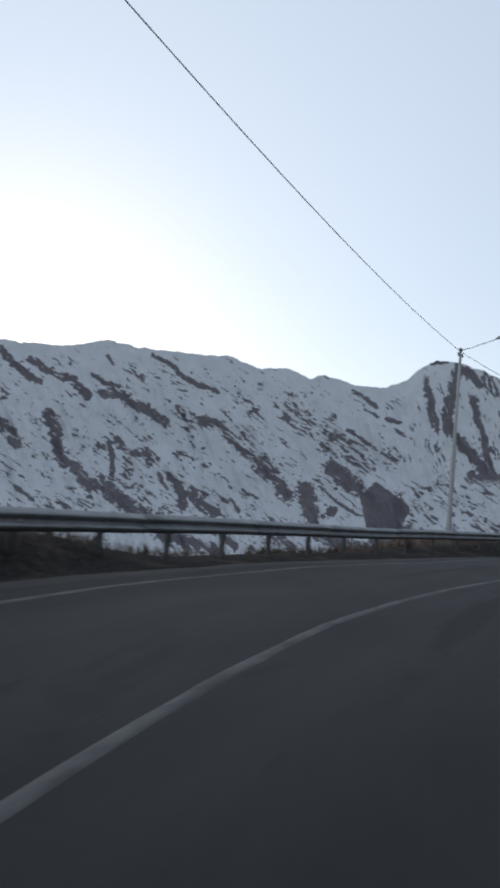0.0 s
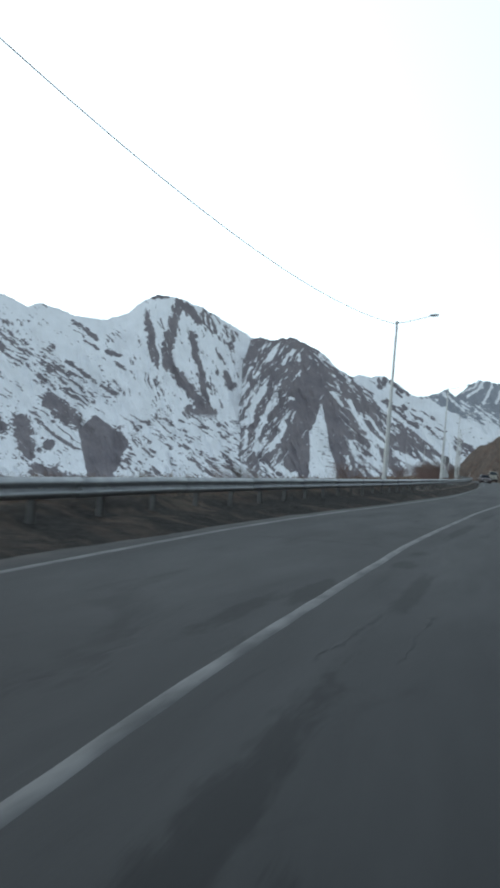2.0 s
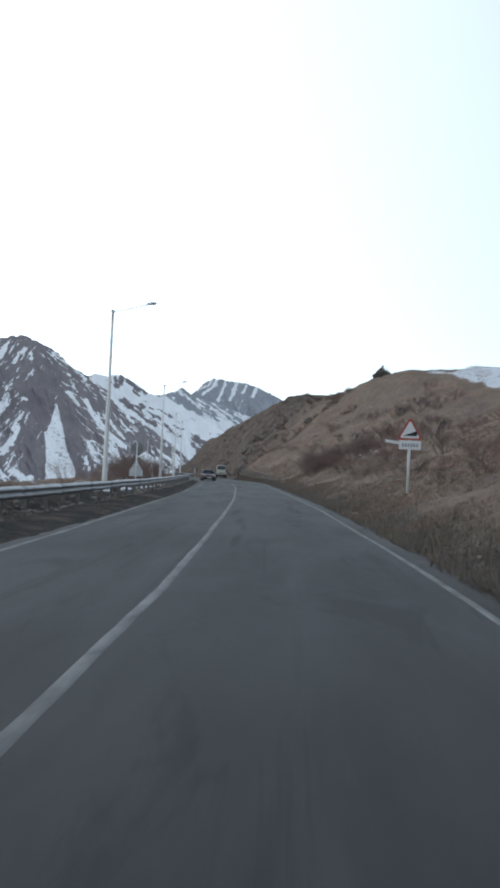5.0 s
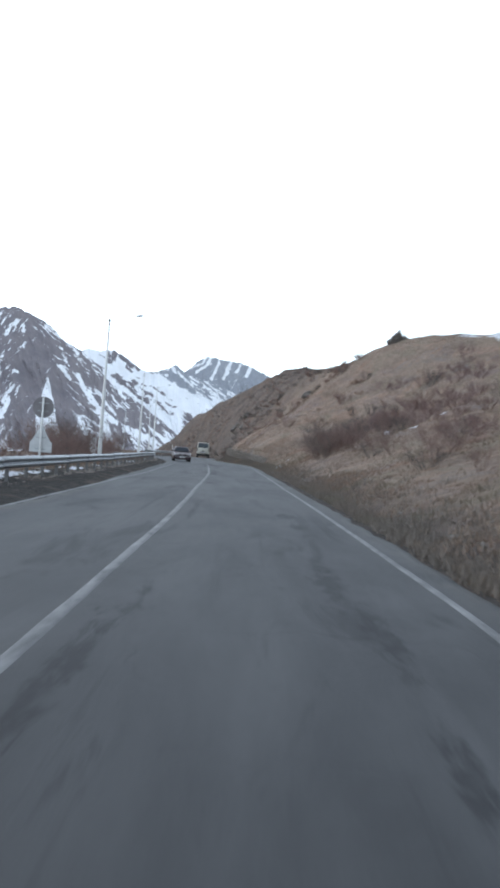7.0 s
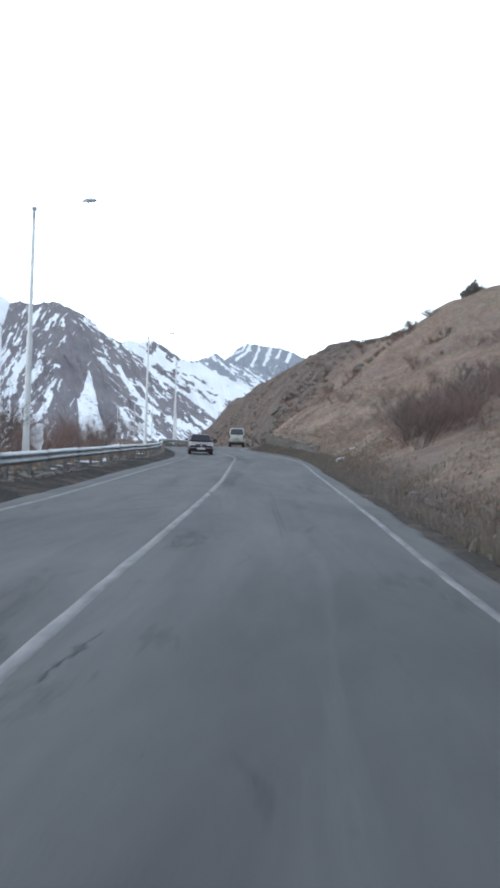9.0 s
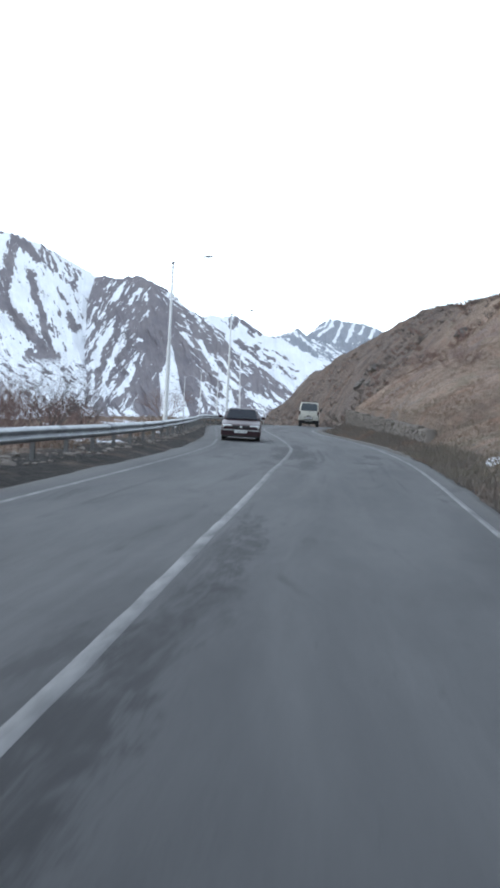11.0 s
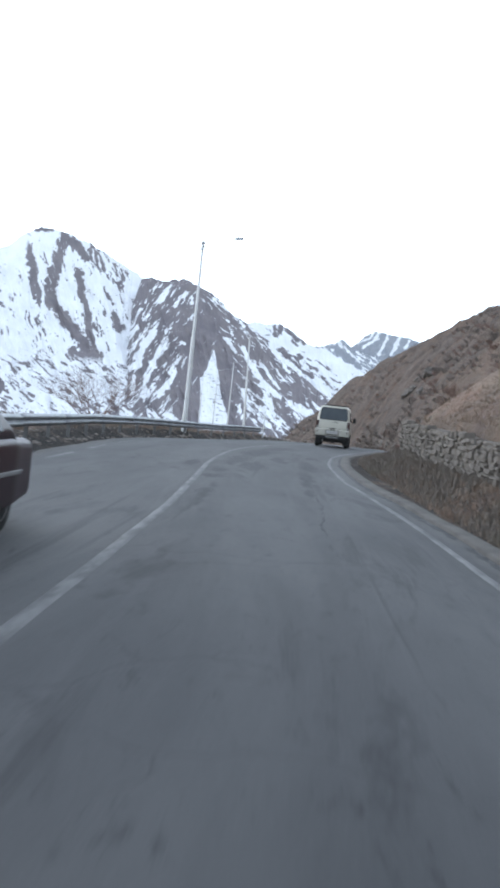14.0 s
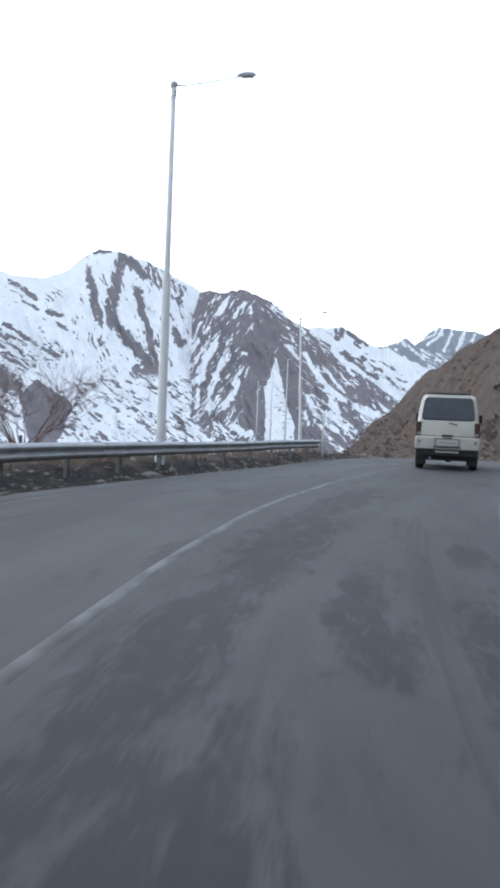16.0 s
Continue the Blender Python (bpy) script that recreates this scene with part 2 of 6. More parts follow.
# ---- mesh helpers ----
def noise2(x, y, seed=0):
    """Smooth value noise in 0..1 on arrays."""
    xi, yi = np.floor(x).astype(np.int64), np.floor(y).astype(np.int64)
    u, w = x - xi, y - yi
    u, w = u * u * (3 - 2 * u), w * w * (3 - 2 * w)

    def h(a, b):
        n = (a * 374761393 + b * 668265263 + seed * 974711) & 0x7FFFFFFF
        n = ((n ^ (n >> 13)) * 1274126177) & 0x7FFFFFFF
        return ((n ^ (n >> 16)) & 0xFFFF) / 65535.0

    return (h(xi, yi) * (1 - u) + h(xi + 1, yi) * u) * (1 - w) + (h(xi, yi + 1) * (1 - u) + h(xi + 1, yi + 1) * u) * w


def fractal(x, y, octaves=5, gain=0.5, seed=0):
    tot, amp, norm = 0.0, 1.0, 0.0
    for i in range(octaves):
        tot = tot + amp * noise2(x * 2 ** i + 17.3 * i, y * 2 ** i - 9.1 * i, seed + i)
        norm += amp
        amp *= gain
    return tot / norm


def smooth(lo, hi, x):
    u = np.clip((x - lo) / (hi - lo), 0, 1)
    return u * u * (3 - 2 * u)


def grid_mesh(name, verts, rows, cols, mat, attrs=None, uv=None):
    """One quad sheet from an array of rows x cols points."""
    me = bpy.data.meshes.new(name)
    idx = np.arange(rows * cols).reshape(rows, cols)
    quads = np.stack([idx[:-1, :-1], idx[:-1, 1:], idx[1:, 1:], idx[1:, :-1]], -1).reshape(-1, 4)
    me.vertices.add(rows * cols)
    me.vertices.foreach_set("co", np.ascontiguousarray(verts, dtype=np.float32).ravel())
    me.loops.add(quads.size)
    me.loops.foreach_set("vertex_index", quads.ravel().astype(np.int32))
    me.polygons.add(len(quads))
    me.polygons.foreach_set("loop_start", np.arange(0, quads.size, 4, dtype=np.int32))
    me.polygons.foreach_set("use_smooth", np.ones(len(quads), dtype=bool))
    me.update(calc_edges=True)
    for key, arr in (attrs or {}).items():
        a = me.attributes.new(key, "FLOAT", "POINT")
        a.data.foreach_set("value", np.ascontiguousarray(arr, dtype=np.float32).ravel())
    if uv is not None:
        layer = me.uv_layers.new(name="road")
        layer.data.foreach_set("uv", np.ascontiguousarray(uv.reshape(-1, 2)[quads.ravel()], dtype=np.float32).ravel())
    me.materials.append(mat)
    return me


def part(name, bm, mat, parent=None, label=""):
    """Links a bmesh (or a mesh) as one object, under a thing if one is given."""
    if isinstance(bm, bpy.types.Mesh):
        me = bm
    else:
        me = bpy.data.meshes.new(name)
        bm.normal_update()
        bm.to_mesh(me)
        bm.free()
        me.materials.append(mat)
    ob = new(name, me)
    if parent is not None:
        ob.parent = parent
    return tagged(ob, label)


def thing(name, m, label, category, group="", kind=""):
    """An Empty at a thing's base."""
    ob = new(name)
    ob.matrix_basis = m
    ob.empty_display_size = 0.2
    return tagged(ob, label, category, group, kind)


def box(bm, size, at=(0, 0, 0), bevel=0.0, turn=None):
    m = Matrix.Translation(at) @ (turn or Matrix()) @ Matrix.Diagonal((*size, 1))
    r = bmesh.ops.create_cube(bm, size=1, matrix=m)
    if bevel:
        edges = list({e for v in r["verts"] for e in v.link_edges})
        bmesh.ops.bevel(bm, geom=edges, offset=bevel, segments=2, affect="EDGES", profile=0.6)
    return bm


def tube(bm, points, radii, sides=8, caps=True):
    """A tapered tube along points."""
    rings = []
    pts = [Vector(p) for p in points]
    for i, p in enumerate(pts):
        d = (pts[min(i + 1, len(pts) - 1)] - pts[max(i - 1, 0)]).normalized()
        a = d.orthogonal().normalized()
        if abs(d.z) < 0.95:
            a = d.cross(Vector((0, 0, 1))).normalized()
        b = d.cross(a)
        r = radii[i] if isinstance(radii, (list, tuple)) else radii
        rings.append([bm.verts.new(p + r * (math.cos(k * 2 * math.pi / sides) * a + math.sin(k * 2 * math.pi / sides) * b)) for k in range(sides)])
    for r0, r1 in zip(rings, rings[1:]):
        for k in range(sides):
            f = bm.faces.new((r0[k], r0[(k + 1) % sides], r1[(k + 1) % sides], r1[k]))
            f.smooth = sides > 5
    if caps:
        bm.faces.new(list(reversed(rings[0])))
        bm.faces.new(rings[-1])
    return bm


# ---- the road's line ----
ROAD = np.array([
    (-1.0, -60.0), (-1.9, -30.0), (-1.48, 0.0), (0.47, 18.58), (6.35, 35.89), (13.34, 52.11), (20.17, 68.1), (26.65, 84.01),
    (32.7, 99.45), (38.22, 114.36), (43.42, 129.23), (48.41, 143.41), (51.98, 157.32), (55.9, 174.8), (59.5, 184.0), (64.3, 193.6),
    (70.5, 206.6), (74.4, 219.6), (76.3, 234.0), (78.2, 251.0), (79.8, 270.0), (81.0, 300.0), (82.0, 340.0)])


def catmull(p, step=0.8):
    out = []
    p = np.vstack([2 * p[0] - p[1], p, 2 * p[-1] - p[-2]])
    for i in range(1, len(p) - 2):
        a, b, c, d = p[i - 1:i + 3]
        n = max(2, int(np.hypot(*(c - b)) / step))
        for k in range(n):
            u = k / n
            out.append(0.5 * (2 * b + (c - a) * u + (2 * a - 5 * b + 4 * c - d) * u * u + (3 * b - a - 3 * c + d) * u ** 3))
    return np.array(out + [p[-2]])


LINE = catmull(ROAD)
LEN = np.concatenate([[0], np.cumsum(np.hypot(*np.diff(LINE, axis=0).T))])
TAN = np.gradient(LINE, axis=0)
HEAD = np.unwrap(np.arctan2(TAN[:, 0], TAN[:, 1]))


def blurred(a, n):
    k = np.hanning(n + 2)[1:-1]
    k /= k.sum()
    return np.convolve(np.pad(a, n, mode="edge"), k, "same")[n:-n]


HEAD = blurred(HEAD, 9)
HEAD_FAR = blurred(HEAD, 121)


def on_road(s, off, z=0.0):
    """World points at s metres along and off metres to the right of the centre line."""
    s, off = np.broadcast_arrays(np.asarray(s, float), np.asarray(off, float))
    w = smooth(8, 30, np.abs(off))
    h = np.interp(s, LEN, HEAD) * (1 - w) + np.interp(s, LEN, HEAD_FAR) * w
    x = np.interp(s, LEN, LINE[:, 0]) + off * np.cos(h)
    y = np.interp(s, LEN, LINE[:, 1]) - off * np.sin(h)
    lift = -np.interp(s, (0, 69, 82), (0.040, 0.040, 0.0)) * np.clip(off, -9, 6)      # the first bend is banked
    lift = lift - 0.05 * np.clip(-off - 1, 0, 6) * smooth(244, 262, s)                                       # the outer lane falls away
    lift = lift - (0.0012 * np.clip(s - 262, 0, 42) ** 2 + 0.048 * np.clip(s - 304, 0, 130)) * smooth(0, 9, 14 - off + 0.16 * np.clip(s - 310, 0, 90))      # and the far road dips away
    return np.stack([x, y, np.asarray(z, float) + lift], -1)


def heading(s):
    """Degrees of turn about z for a thing facing along the road."""
    return -math.degrees(float(np.interp(s, LEN, HEAD)))


def along(*pairs):
    """A smooth function of the distance along the road, given as (s, value) pairs."""
    a, b = zip(*pairs)
    return lambda s: np.interp(s, a, b)


CENTRE = along((0, 0), (55, -0.25), (62, -0.36), (64, -0.50), (66, -0.60), (69, -0.62), (72, -0.52), (79, -0.15), (85, 0.06), (95, 0.03), (103, 0.05), (109, 0.0), (113, -0.05), (117, 0.02),
               (124, 0.19), (130, 0.22), (142, 0.14), (156, 0.09), (165, 0.05), (172, 0.0), (179, 0.05), (184, 0.12), (191, 0.2), (199, 0.16), (206, -0.02), (211, 0.0), (217, 0.12), (221, 0.08),
               (228, -0.02), (238, -0.24), (246, -0.25), (250, -0.34), (255, -0.5), (262, -0.4), (275, 0), (420, 0))
RIGHT_LINE = along((0, 3.5), (112, 3.6), (121, 3.72), (133, 3.74), (143, 3.62), (152, 3.6), (160, 3.45), (168, 3.36), (176, 3.27), (188, 3.4), (200, 3.56), (214, 3.62), (222, 3.68), (228, 3.48), (232, 3.30),
                   (236, 3.08), (241, 3.08), (246, 3.16), (254, 3.05), (275, 3.2), (420, 3.4))
LEFT_LINE = along((0, -3.4), (62, -3.3), (70, -3.3), (76, -3.22), (82, -2.85), (90, -2.88), (97, -3.0), (108, -2.98), (115, -2.85), (122, -2.72), (130, -2.62), (138, -2.72), (150, -2.95), (165, -3.05), (175, -3.05),
                  (182, -2.85), (200, -2.75), (209, -2.8), (217, -2.76), (222, -2.86), (228, -3.12), (238, -3.38), (244, -3.6), (420, -3.6))
RAIL = along((0, -4.75), (70, -4.75), (90, -4.5), (246, -4.55), (262, -4.7), (420, -4.7))
EDGE_L = along((0, -4.2), (75, -4.0), (92, -3.4), (112, -3.2), (128, -3.05), (140, -2.96), (166, -2.98), (176, -3.3), (205, -3.46), (225, -3.6), (246, -4.25), (420, -4.3))
def edge_right(s):
    return RIGHT_LINE(s) + 0.46


BANK = along((0, 0), (58, 0), (62, 0.5), (70, 0.45), (73, 0), (82, 0), (94, 0.34), (150, 0.36), (175, 0.12), (205, 0.08), (225, 0.12), (242, 0.28), (270, 0.25), (280, 0.0), (420, 0))
# tar repairs: along, across, half length, half width
TAR = ((213.6, 0.35, 3.4, 0.75), (216.2, -0.2, 2.0, 0.55), (211.4, -0.1, 2.0, 0.45), (218, 0.4, 2.4, 0.4), (208.5, 0.7, 2.5, 0.35), (190, 0.45, 4, 0.3), (195, 0.6, 3, 0.3), (176.4, 0.45, 1.3, 0.28),
       (210.4, 2.4, 0.5, 0.55), (214, 2.75, 1.2, 0.4), (96.6, 0.40, 0.55, 0.20), (98.4, 0.36, 0.4, 0.14), (94.2, 0.80, 2.0, 0.13), (93.4, -0.14, 1.2, 0.16), (91.8, -0.42, 1.4, 0.10), (121.5, -0.15, 3.0, 0.12),
       (152.6, 2.45, 2.2, 0.20), (150, 2.62, 1.6, 0.18), (161.6, 2.45, 0.9, 0.3), (159.2, 2.55, 1.0, 0.2), (168.4, 0.40, 0.6, 0.12), (162, 0.42, 3.2, 0.09), (150.8, 0.66, 1.2, 0.08))
TAR_BEND = ((234.1, 0.15, 0.6, 0.28), (236, 0.2, 0.7, 0.2), (234.4, 2.12, 1.2, 0.22), (232.4, 2.1, 0.9, 0.16), (246.2, 0.6, 4.0, 0.55), (251, 0.6, 3.5, 0.5), (241.4, 0.45, 2.6, 0.4), (238.6, 0.9, 2.2, 0.45), (241, 2.35, 3.2, 0.28), (236.4, 2.2, 2.2, 0.22), (243, 1.5, 1.6, 0.25), (213.5, 1.07, 4.4, 0.11), (211.4, 0.82, 1.6, 0.09), (242, 1.7, 0.9, 0.2), (245.8, 2.5, 0.9, 0.25),
            (240, 0.3, 2.4, 0.18), (230.5, 0.3, 2.5, 0.14), (237.6, -0.6, 1.4, 0.2), (72, 0.6, 4, 0.25), (82, 1.1, 6, 0.18), (86, 0.75, 5, 0.18), (105, 0.5, 4, 0.16), (112, 0.5, 4, 0.16), (80, -1.6, 6, 0.12))
TAR_EARLY = ((148.2, 0.45, 2.6, 0.14), (143.4, 0.72, 2.0, 0.13), (140.8, 0.86, 1.6, 0.12), (142.3, 2.25, 0.6, 0.18), (144.1, 2.3, 0.5, 0.16), (147.2, 2.55, 0.9, 0.12), (137, 0.8, 2.4, 0.12))
# cracks and seams: points along and across, width
CRACKS = ((((98.2, -2.33), (98.7, -1.38), (98.9, -0.52), (98.8, -0.1)), 0.05), (((92.9, 1.12), (91.9, 1.11), (90.6, 1.08)), 0.05), (((92.6, 0.67), (91.6, 0.64), (90.4, 0.52)), 0.06),
          (((180, -1.05), (180.6, -0.7), (181.4, -0.19)), 0.05), (((182.2, -1.3), (183.0, -0.76), (184.0, -0.27)), 0.05), (((187.1, -2.3), (187.3, -1.5), (187.4, -0.6), (187.8, -0.15)), 0.06),
          (((171.4, 0.34), (170.9, 0.31), (170.2, 0.24)), 0.09), (((164.2, 0.37), (162.3, 0.49), (161.2, 0.42), (159.2, 0.43)), 0.07))
CRACKS_BEND = ((((231.5, 2.14), (229.4, 2.17), (228.7, 2.09), (227.6, 2.05), (225.5, 2.12)), 0.035),)
PALE_SEAMS = ((((186.0, -0.02), (184.6, 0.26), (183.2, 0.44), (181.0, 0.57), (179.7, 0.70), (178.6, 0.74), (177.2, 0.72)), 0.07), (((218.5, 0.72), (216, 0.70), (213.5, 0.74)), 0.08))


# ---- the lie of the land ----
HILL_S = (60, 110, 140, 165, 190, 215, 240, 265, 290, 320, 360, 395, 425)
HILL_SLOPE = (0.57, 0.55, 0.51, 0.44, 0.35, 0.45, 0.78, 1.04, 1.16, 1.27, 1.24, 0.97, 1.67)
HILL_TOP = (18.8, 18.5, 18.0, 17.1, 16.0, 15.1, 15.5, 18.0, 19.4, 18.8, 22.7, 13.1, 7.2)
HILL_FOOT = (4.8, 4.8, 4.8, 4.8, 4.8, 4.8, 5.6, 6.2, 7.75, 8.8, 14.1, 11.5, 10.0)
SHELF_S = (0, 60, 70, 74, 85, 95, 115, 150, 180, 230, 258, 272, 300, 400)
SHELF = (6.5, 7.0, 6.5, 5.0, 5.4, 8.6, 8.0, 9.5, 13, 13, 6.5, 5, 5, 5)


WALLS = ((219.5, 245.5, 0.95, 1.65), (120.0, 133.5, 1.1, 0.95))    # along the road from, to, and height at each end


def wall_height(s):
    h = np.zeros(np.shape(s))
    for s0, s1, h0, h1 in WALLS:
        h = np.maximum(h, (h0 + (h1 - h0) * (s - s0) / (s1 - s0)) * smooth(s0 - 1.5, s0, s) * smooth(s1 + 1.5, s1, s))
    return h


def ground_z(s, off):
    """Height of the ground at s along, off to the right."""
    s, off = np.broadcast_arrays(np.asarray(s, float), np.asarray(off, float))
    bumps = fractal(s * 0.9 + 40, off * 0.9 + 80, 4, 0.55, 3) - 0.5
    # hillside
    m, top, foot = (np.interp(s, HILL_S, v) for v in (HILL_SLOPE, HILL_TOP, HILL_FOOT))
    u = np.maximum(off - foot, 0)
    a, b, k = m * u, top + 0.06 * u, 2.5
    hill = np.maximum(-k * np.log(np.exp(-a / k) + np.exp(-b / k)) + k * np.log(1 + np.exp(-top / k)), 0)
    hill = hill + wall_height(s) * 0.92 * smooth(5.75, 6.0, off) * smooth(16, 8, off)
    hill = np.maximum(hill, wall_height(s) * (0.36 * smooth(4.35, 5.4, off) + 0.12 * bumps * smooth(4.5, 5.2, off)) * (off < 5.9))
    rough = smooth(0.3, 6, u)
    hill = hill + rough * (1.5 * (fractal(s * 0.11, off * 0.11 + 7, 4, 0.5, 11) - 0.5) + 1.3 * (fractal(s * 0.3, off * 0.3 + 3, 3, 0.55, 15) - 0.5) * smooth(2, 12, u) + 0.42 * bumps * smooth(26, 12, off)) + 0.12 * smooth(0.2, 1, u) * (bumps + 0.5)
    # sheep tracks along the slope
    hill = hill + 0.11 * smooth(1.5, 6, u) * smooth(22, 13, off) * smooth(246, 236, s) * np.sin(7.5 * hill + 5 * fractal(s * 0.15, off * 0.15, 3, 0.5, 25)) * smooth(0.35, 0.6, fractal(s * 0.12 + 9, off * 0.2, 3, 0.5, 27))
    # ribs of rock on the far slope
    far = smooth(248, 266, s) * (0.5 + 0.5 * smooth(300, 340, s)) * smooth(1.0, 7.0, u)
    hill = hill + far * (2.4 * (0.28 - np.abs(fractal(s * 0.16 + 0.08 * off, off * 0.10, 4, 0.6, 45) - 0.5) * 2) + 1.1 * (fractal(s * 0.42, off * 0.34, 3, 0.6, 47) - 0.5))
    # valley side
    o = -off
    shelf = np.interp(s, SHELF_S, SHELF)
    edge = -EDGE_L(s)
    berm = smooth(80, 100, s) * 0.10 * smooth(edge, edge + 0.8, o) * (0.4 + 1.2 * (bumps + 0.5)) + BANK(s) * smooth(4.4, 5.3, o) * (0.8 + 0.6 * bumps) + 0.1 * smooth(6, 9, o) * bumps
    drop = np.maximum(o - shelf, 0)
    left = berm - 0.75 * np.maximum(drop - 1.2 * (1 - np.exp(-drop / 1.2)), 0)
    z = np.where(off > 0, hill, left)
    rim = edge_right(s)
    bed = np.where(off > 0, smooth(rim - 0.35, rim + 0.08, off), smooth(edge - 0.25, edge + 0.15, o))
    return z * bed - 0.07 * (1 - bed)


def build_ground():
    s = np.arange(0, LEN[-1] - 1, 0.7)
    right = [3.3]
    while right[-1] < 120:
        right.append(right[-1] + max(0.28, 0.045 * right[-1]))
    left = [-3.0]
    while left[-1] > -170:
        left.append(left[-1] - max(0.28, 0.05 * -left[-1]))
    off = np.array(left[::-1] + [-2, 0, 2] + right)
    ss, oo = np.meshgrid(s, off, indexing="ij")
    z = ground_z(ss, oo)
    verge = np.maximum(smooth(6.6, 4.4, oo) * (oo > 0), smooth(-6.6, -4.7, oo) * (oo < 0))
    verge = verge * np.where(oo < 0, 1.0, 0.9)
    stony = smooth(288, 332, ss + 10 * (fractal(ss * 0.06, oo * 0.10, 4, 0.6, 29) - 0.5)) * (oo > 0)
    n = fractal(ss * 0.35, oo * 0.5, 4, 0.6, 21)
    snow = np.clip(smooth(0.44, 0.58, n) * smooth(-4.7, -5.1, oo) * smooth(138, 160, ss) * smooth(246, 234, ss) * smooth(-13, -9, oo), 0, 1)
    snow = np.maximum(snow, smooth(31.5, 33.5, oo) * smooth(205, 215, ss) * smooth(250, 242, ss) * smooth(0.40, 0.5, fractal(ss * 0.10, oo * 0.2, 3, 0.5, 5)))
    for ps, po, ls, lo in ((203.5, 12.9, 1.1, 0.25), (199.6, 12.9, 0.8, 0.25), (195.4, 13.1, 1.7, 0.3), (206, 17.2, 1.2, 0.35), (208.5, 18.2, 0.7, 0.3), (212, 6.6, 1.2, 0.22), (209, 5.5, 1.1, 0.25), (199.2, 5.4, 0.5, 0.2)):
        snow = np.maximum(snow, 1.3 - ((ss - ps) / ls) ** 2 - ((oo - po) / lo) ** 2)
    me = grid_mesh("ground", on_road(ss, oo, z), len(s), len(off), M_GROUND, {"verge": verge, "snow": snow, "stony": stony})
    tagged(new("ground", me), "dry brown hillside and gravel verge with old snow", "ground", kind="structure")


def build_road():
    s = np.arange(0, LEN[-1] - 1, 0.33)
    off = np.array([-4.06, -4.05, -3.7, -3.4, *np.arange(-3.0, 3.6, 0.11), 3.7, 4.1, 4.25, 4.3])
    ss, oo = np.meshgrid(s, off, indexing="ij")
    oo = np.where(oo < -3.0, -3.0 + (oo + 3.0) / 1.05 * (-3.0 - EDGE_L(ss)), oo)
    oo = np.where(oo > 3.0, 3.0 + (oo - 3.0) / 1.25 * (edge_right(ss) - 3.0), oo)
    edge_r = 0.10 * (fractal(ss * 0.8, oo * 0 + 3, 3, 0.6, 31) - 0.5)
    rim = np.zeros(oo.shape)
    rim[:, :2], rim[:, -3:] = -1, 1
    oo2 = oo + edge_r * rim * 2
    z = 0.012 * (fractal(ss * 0.25, oo * 0, 3, 0.5, 8) - 0.5)
    z[:, [0, -1]] -= 0.12
    edge = np.maximum(smooth(-0.55, 0.05, oo - edge_right(ss)), smooth(0.5, 0.0, oo - EDGE_L(ss)))
    tar = np.zeros(ss.shape)
    for ts, to, ls, lo in TAR + TAR_BEND + TAR_EARLY:
        tar = np.maximum(tar, 0.75 * np.clip(1.25 - ((ss - ts) / ls) ** 2 - ((oo - to) / lo) ** 2, 0, 1))
    tar = tar * (1 + 0.12 * smooth(166, 154, ss) + 0.5 * smooth(112, 100, ss))
    tar = tar + 0.16 * smooth(202, 212, ss) * smooth(-3.4, -2.6, oo)
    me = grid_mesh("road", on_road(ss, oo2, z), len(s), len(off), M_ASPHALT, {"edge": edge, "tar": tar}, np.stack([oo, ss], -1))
    tagged(new("road", me), "worn patched grey asphalt mountain road", "road", kind="structure")


def road_line(name, off_of, s0, s1, width, label):
    """A painted strip a millimetre thick, its edges turned down to the asphalt."""
    s = np.arange(s0, s1, 0.5)
    o = np.array([-width / 2 - 0.003, -width / 2, 0, width / 2, width / 2 + 0.003])
    ss, dd = np.meshgrid(s, o, indexing="ij")
    ragged = 0.025 * (fractal(ss * 2.5, np.sign(dd) * 30, 3, 0.6, 42) - 0.5) * (dd != 0)
    oo = dd + off_of(ss) + ragged + 0.03 * (fractal(ss * 0.3, dd * 0 + s0, 3, 0.5, 41) - 0.5)
    z = 0.012 * (fractal(ss * 0.25, oo * 0, 3, 0.5, 8) - 0.5) + 0.0014
    z[:, [0, -1]] -= 0.003
    me = grid_mesh(name, on_road(ss, oo, z), len(s), 5, M_LINE, None, np.stack([oo, ss], -1))
    tagged(new(name, me), label, "road marking", kind="structure")


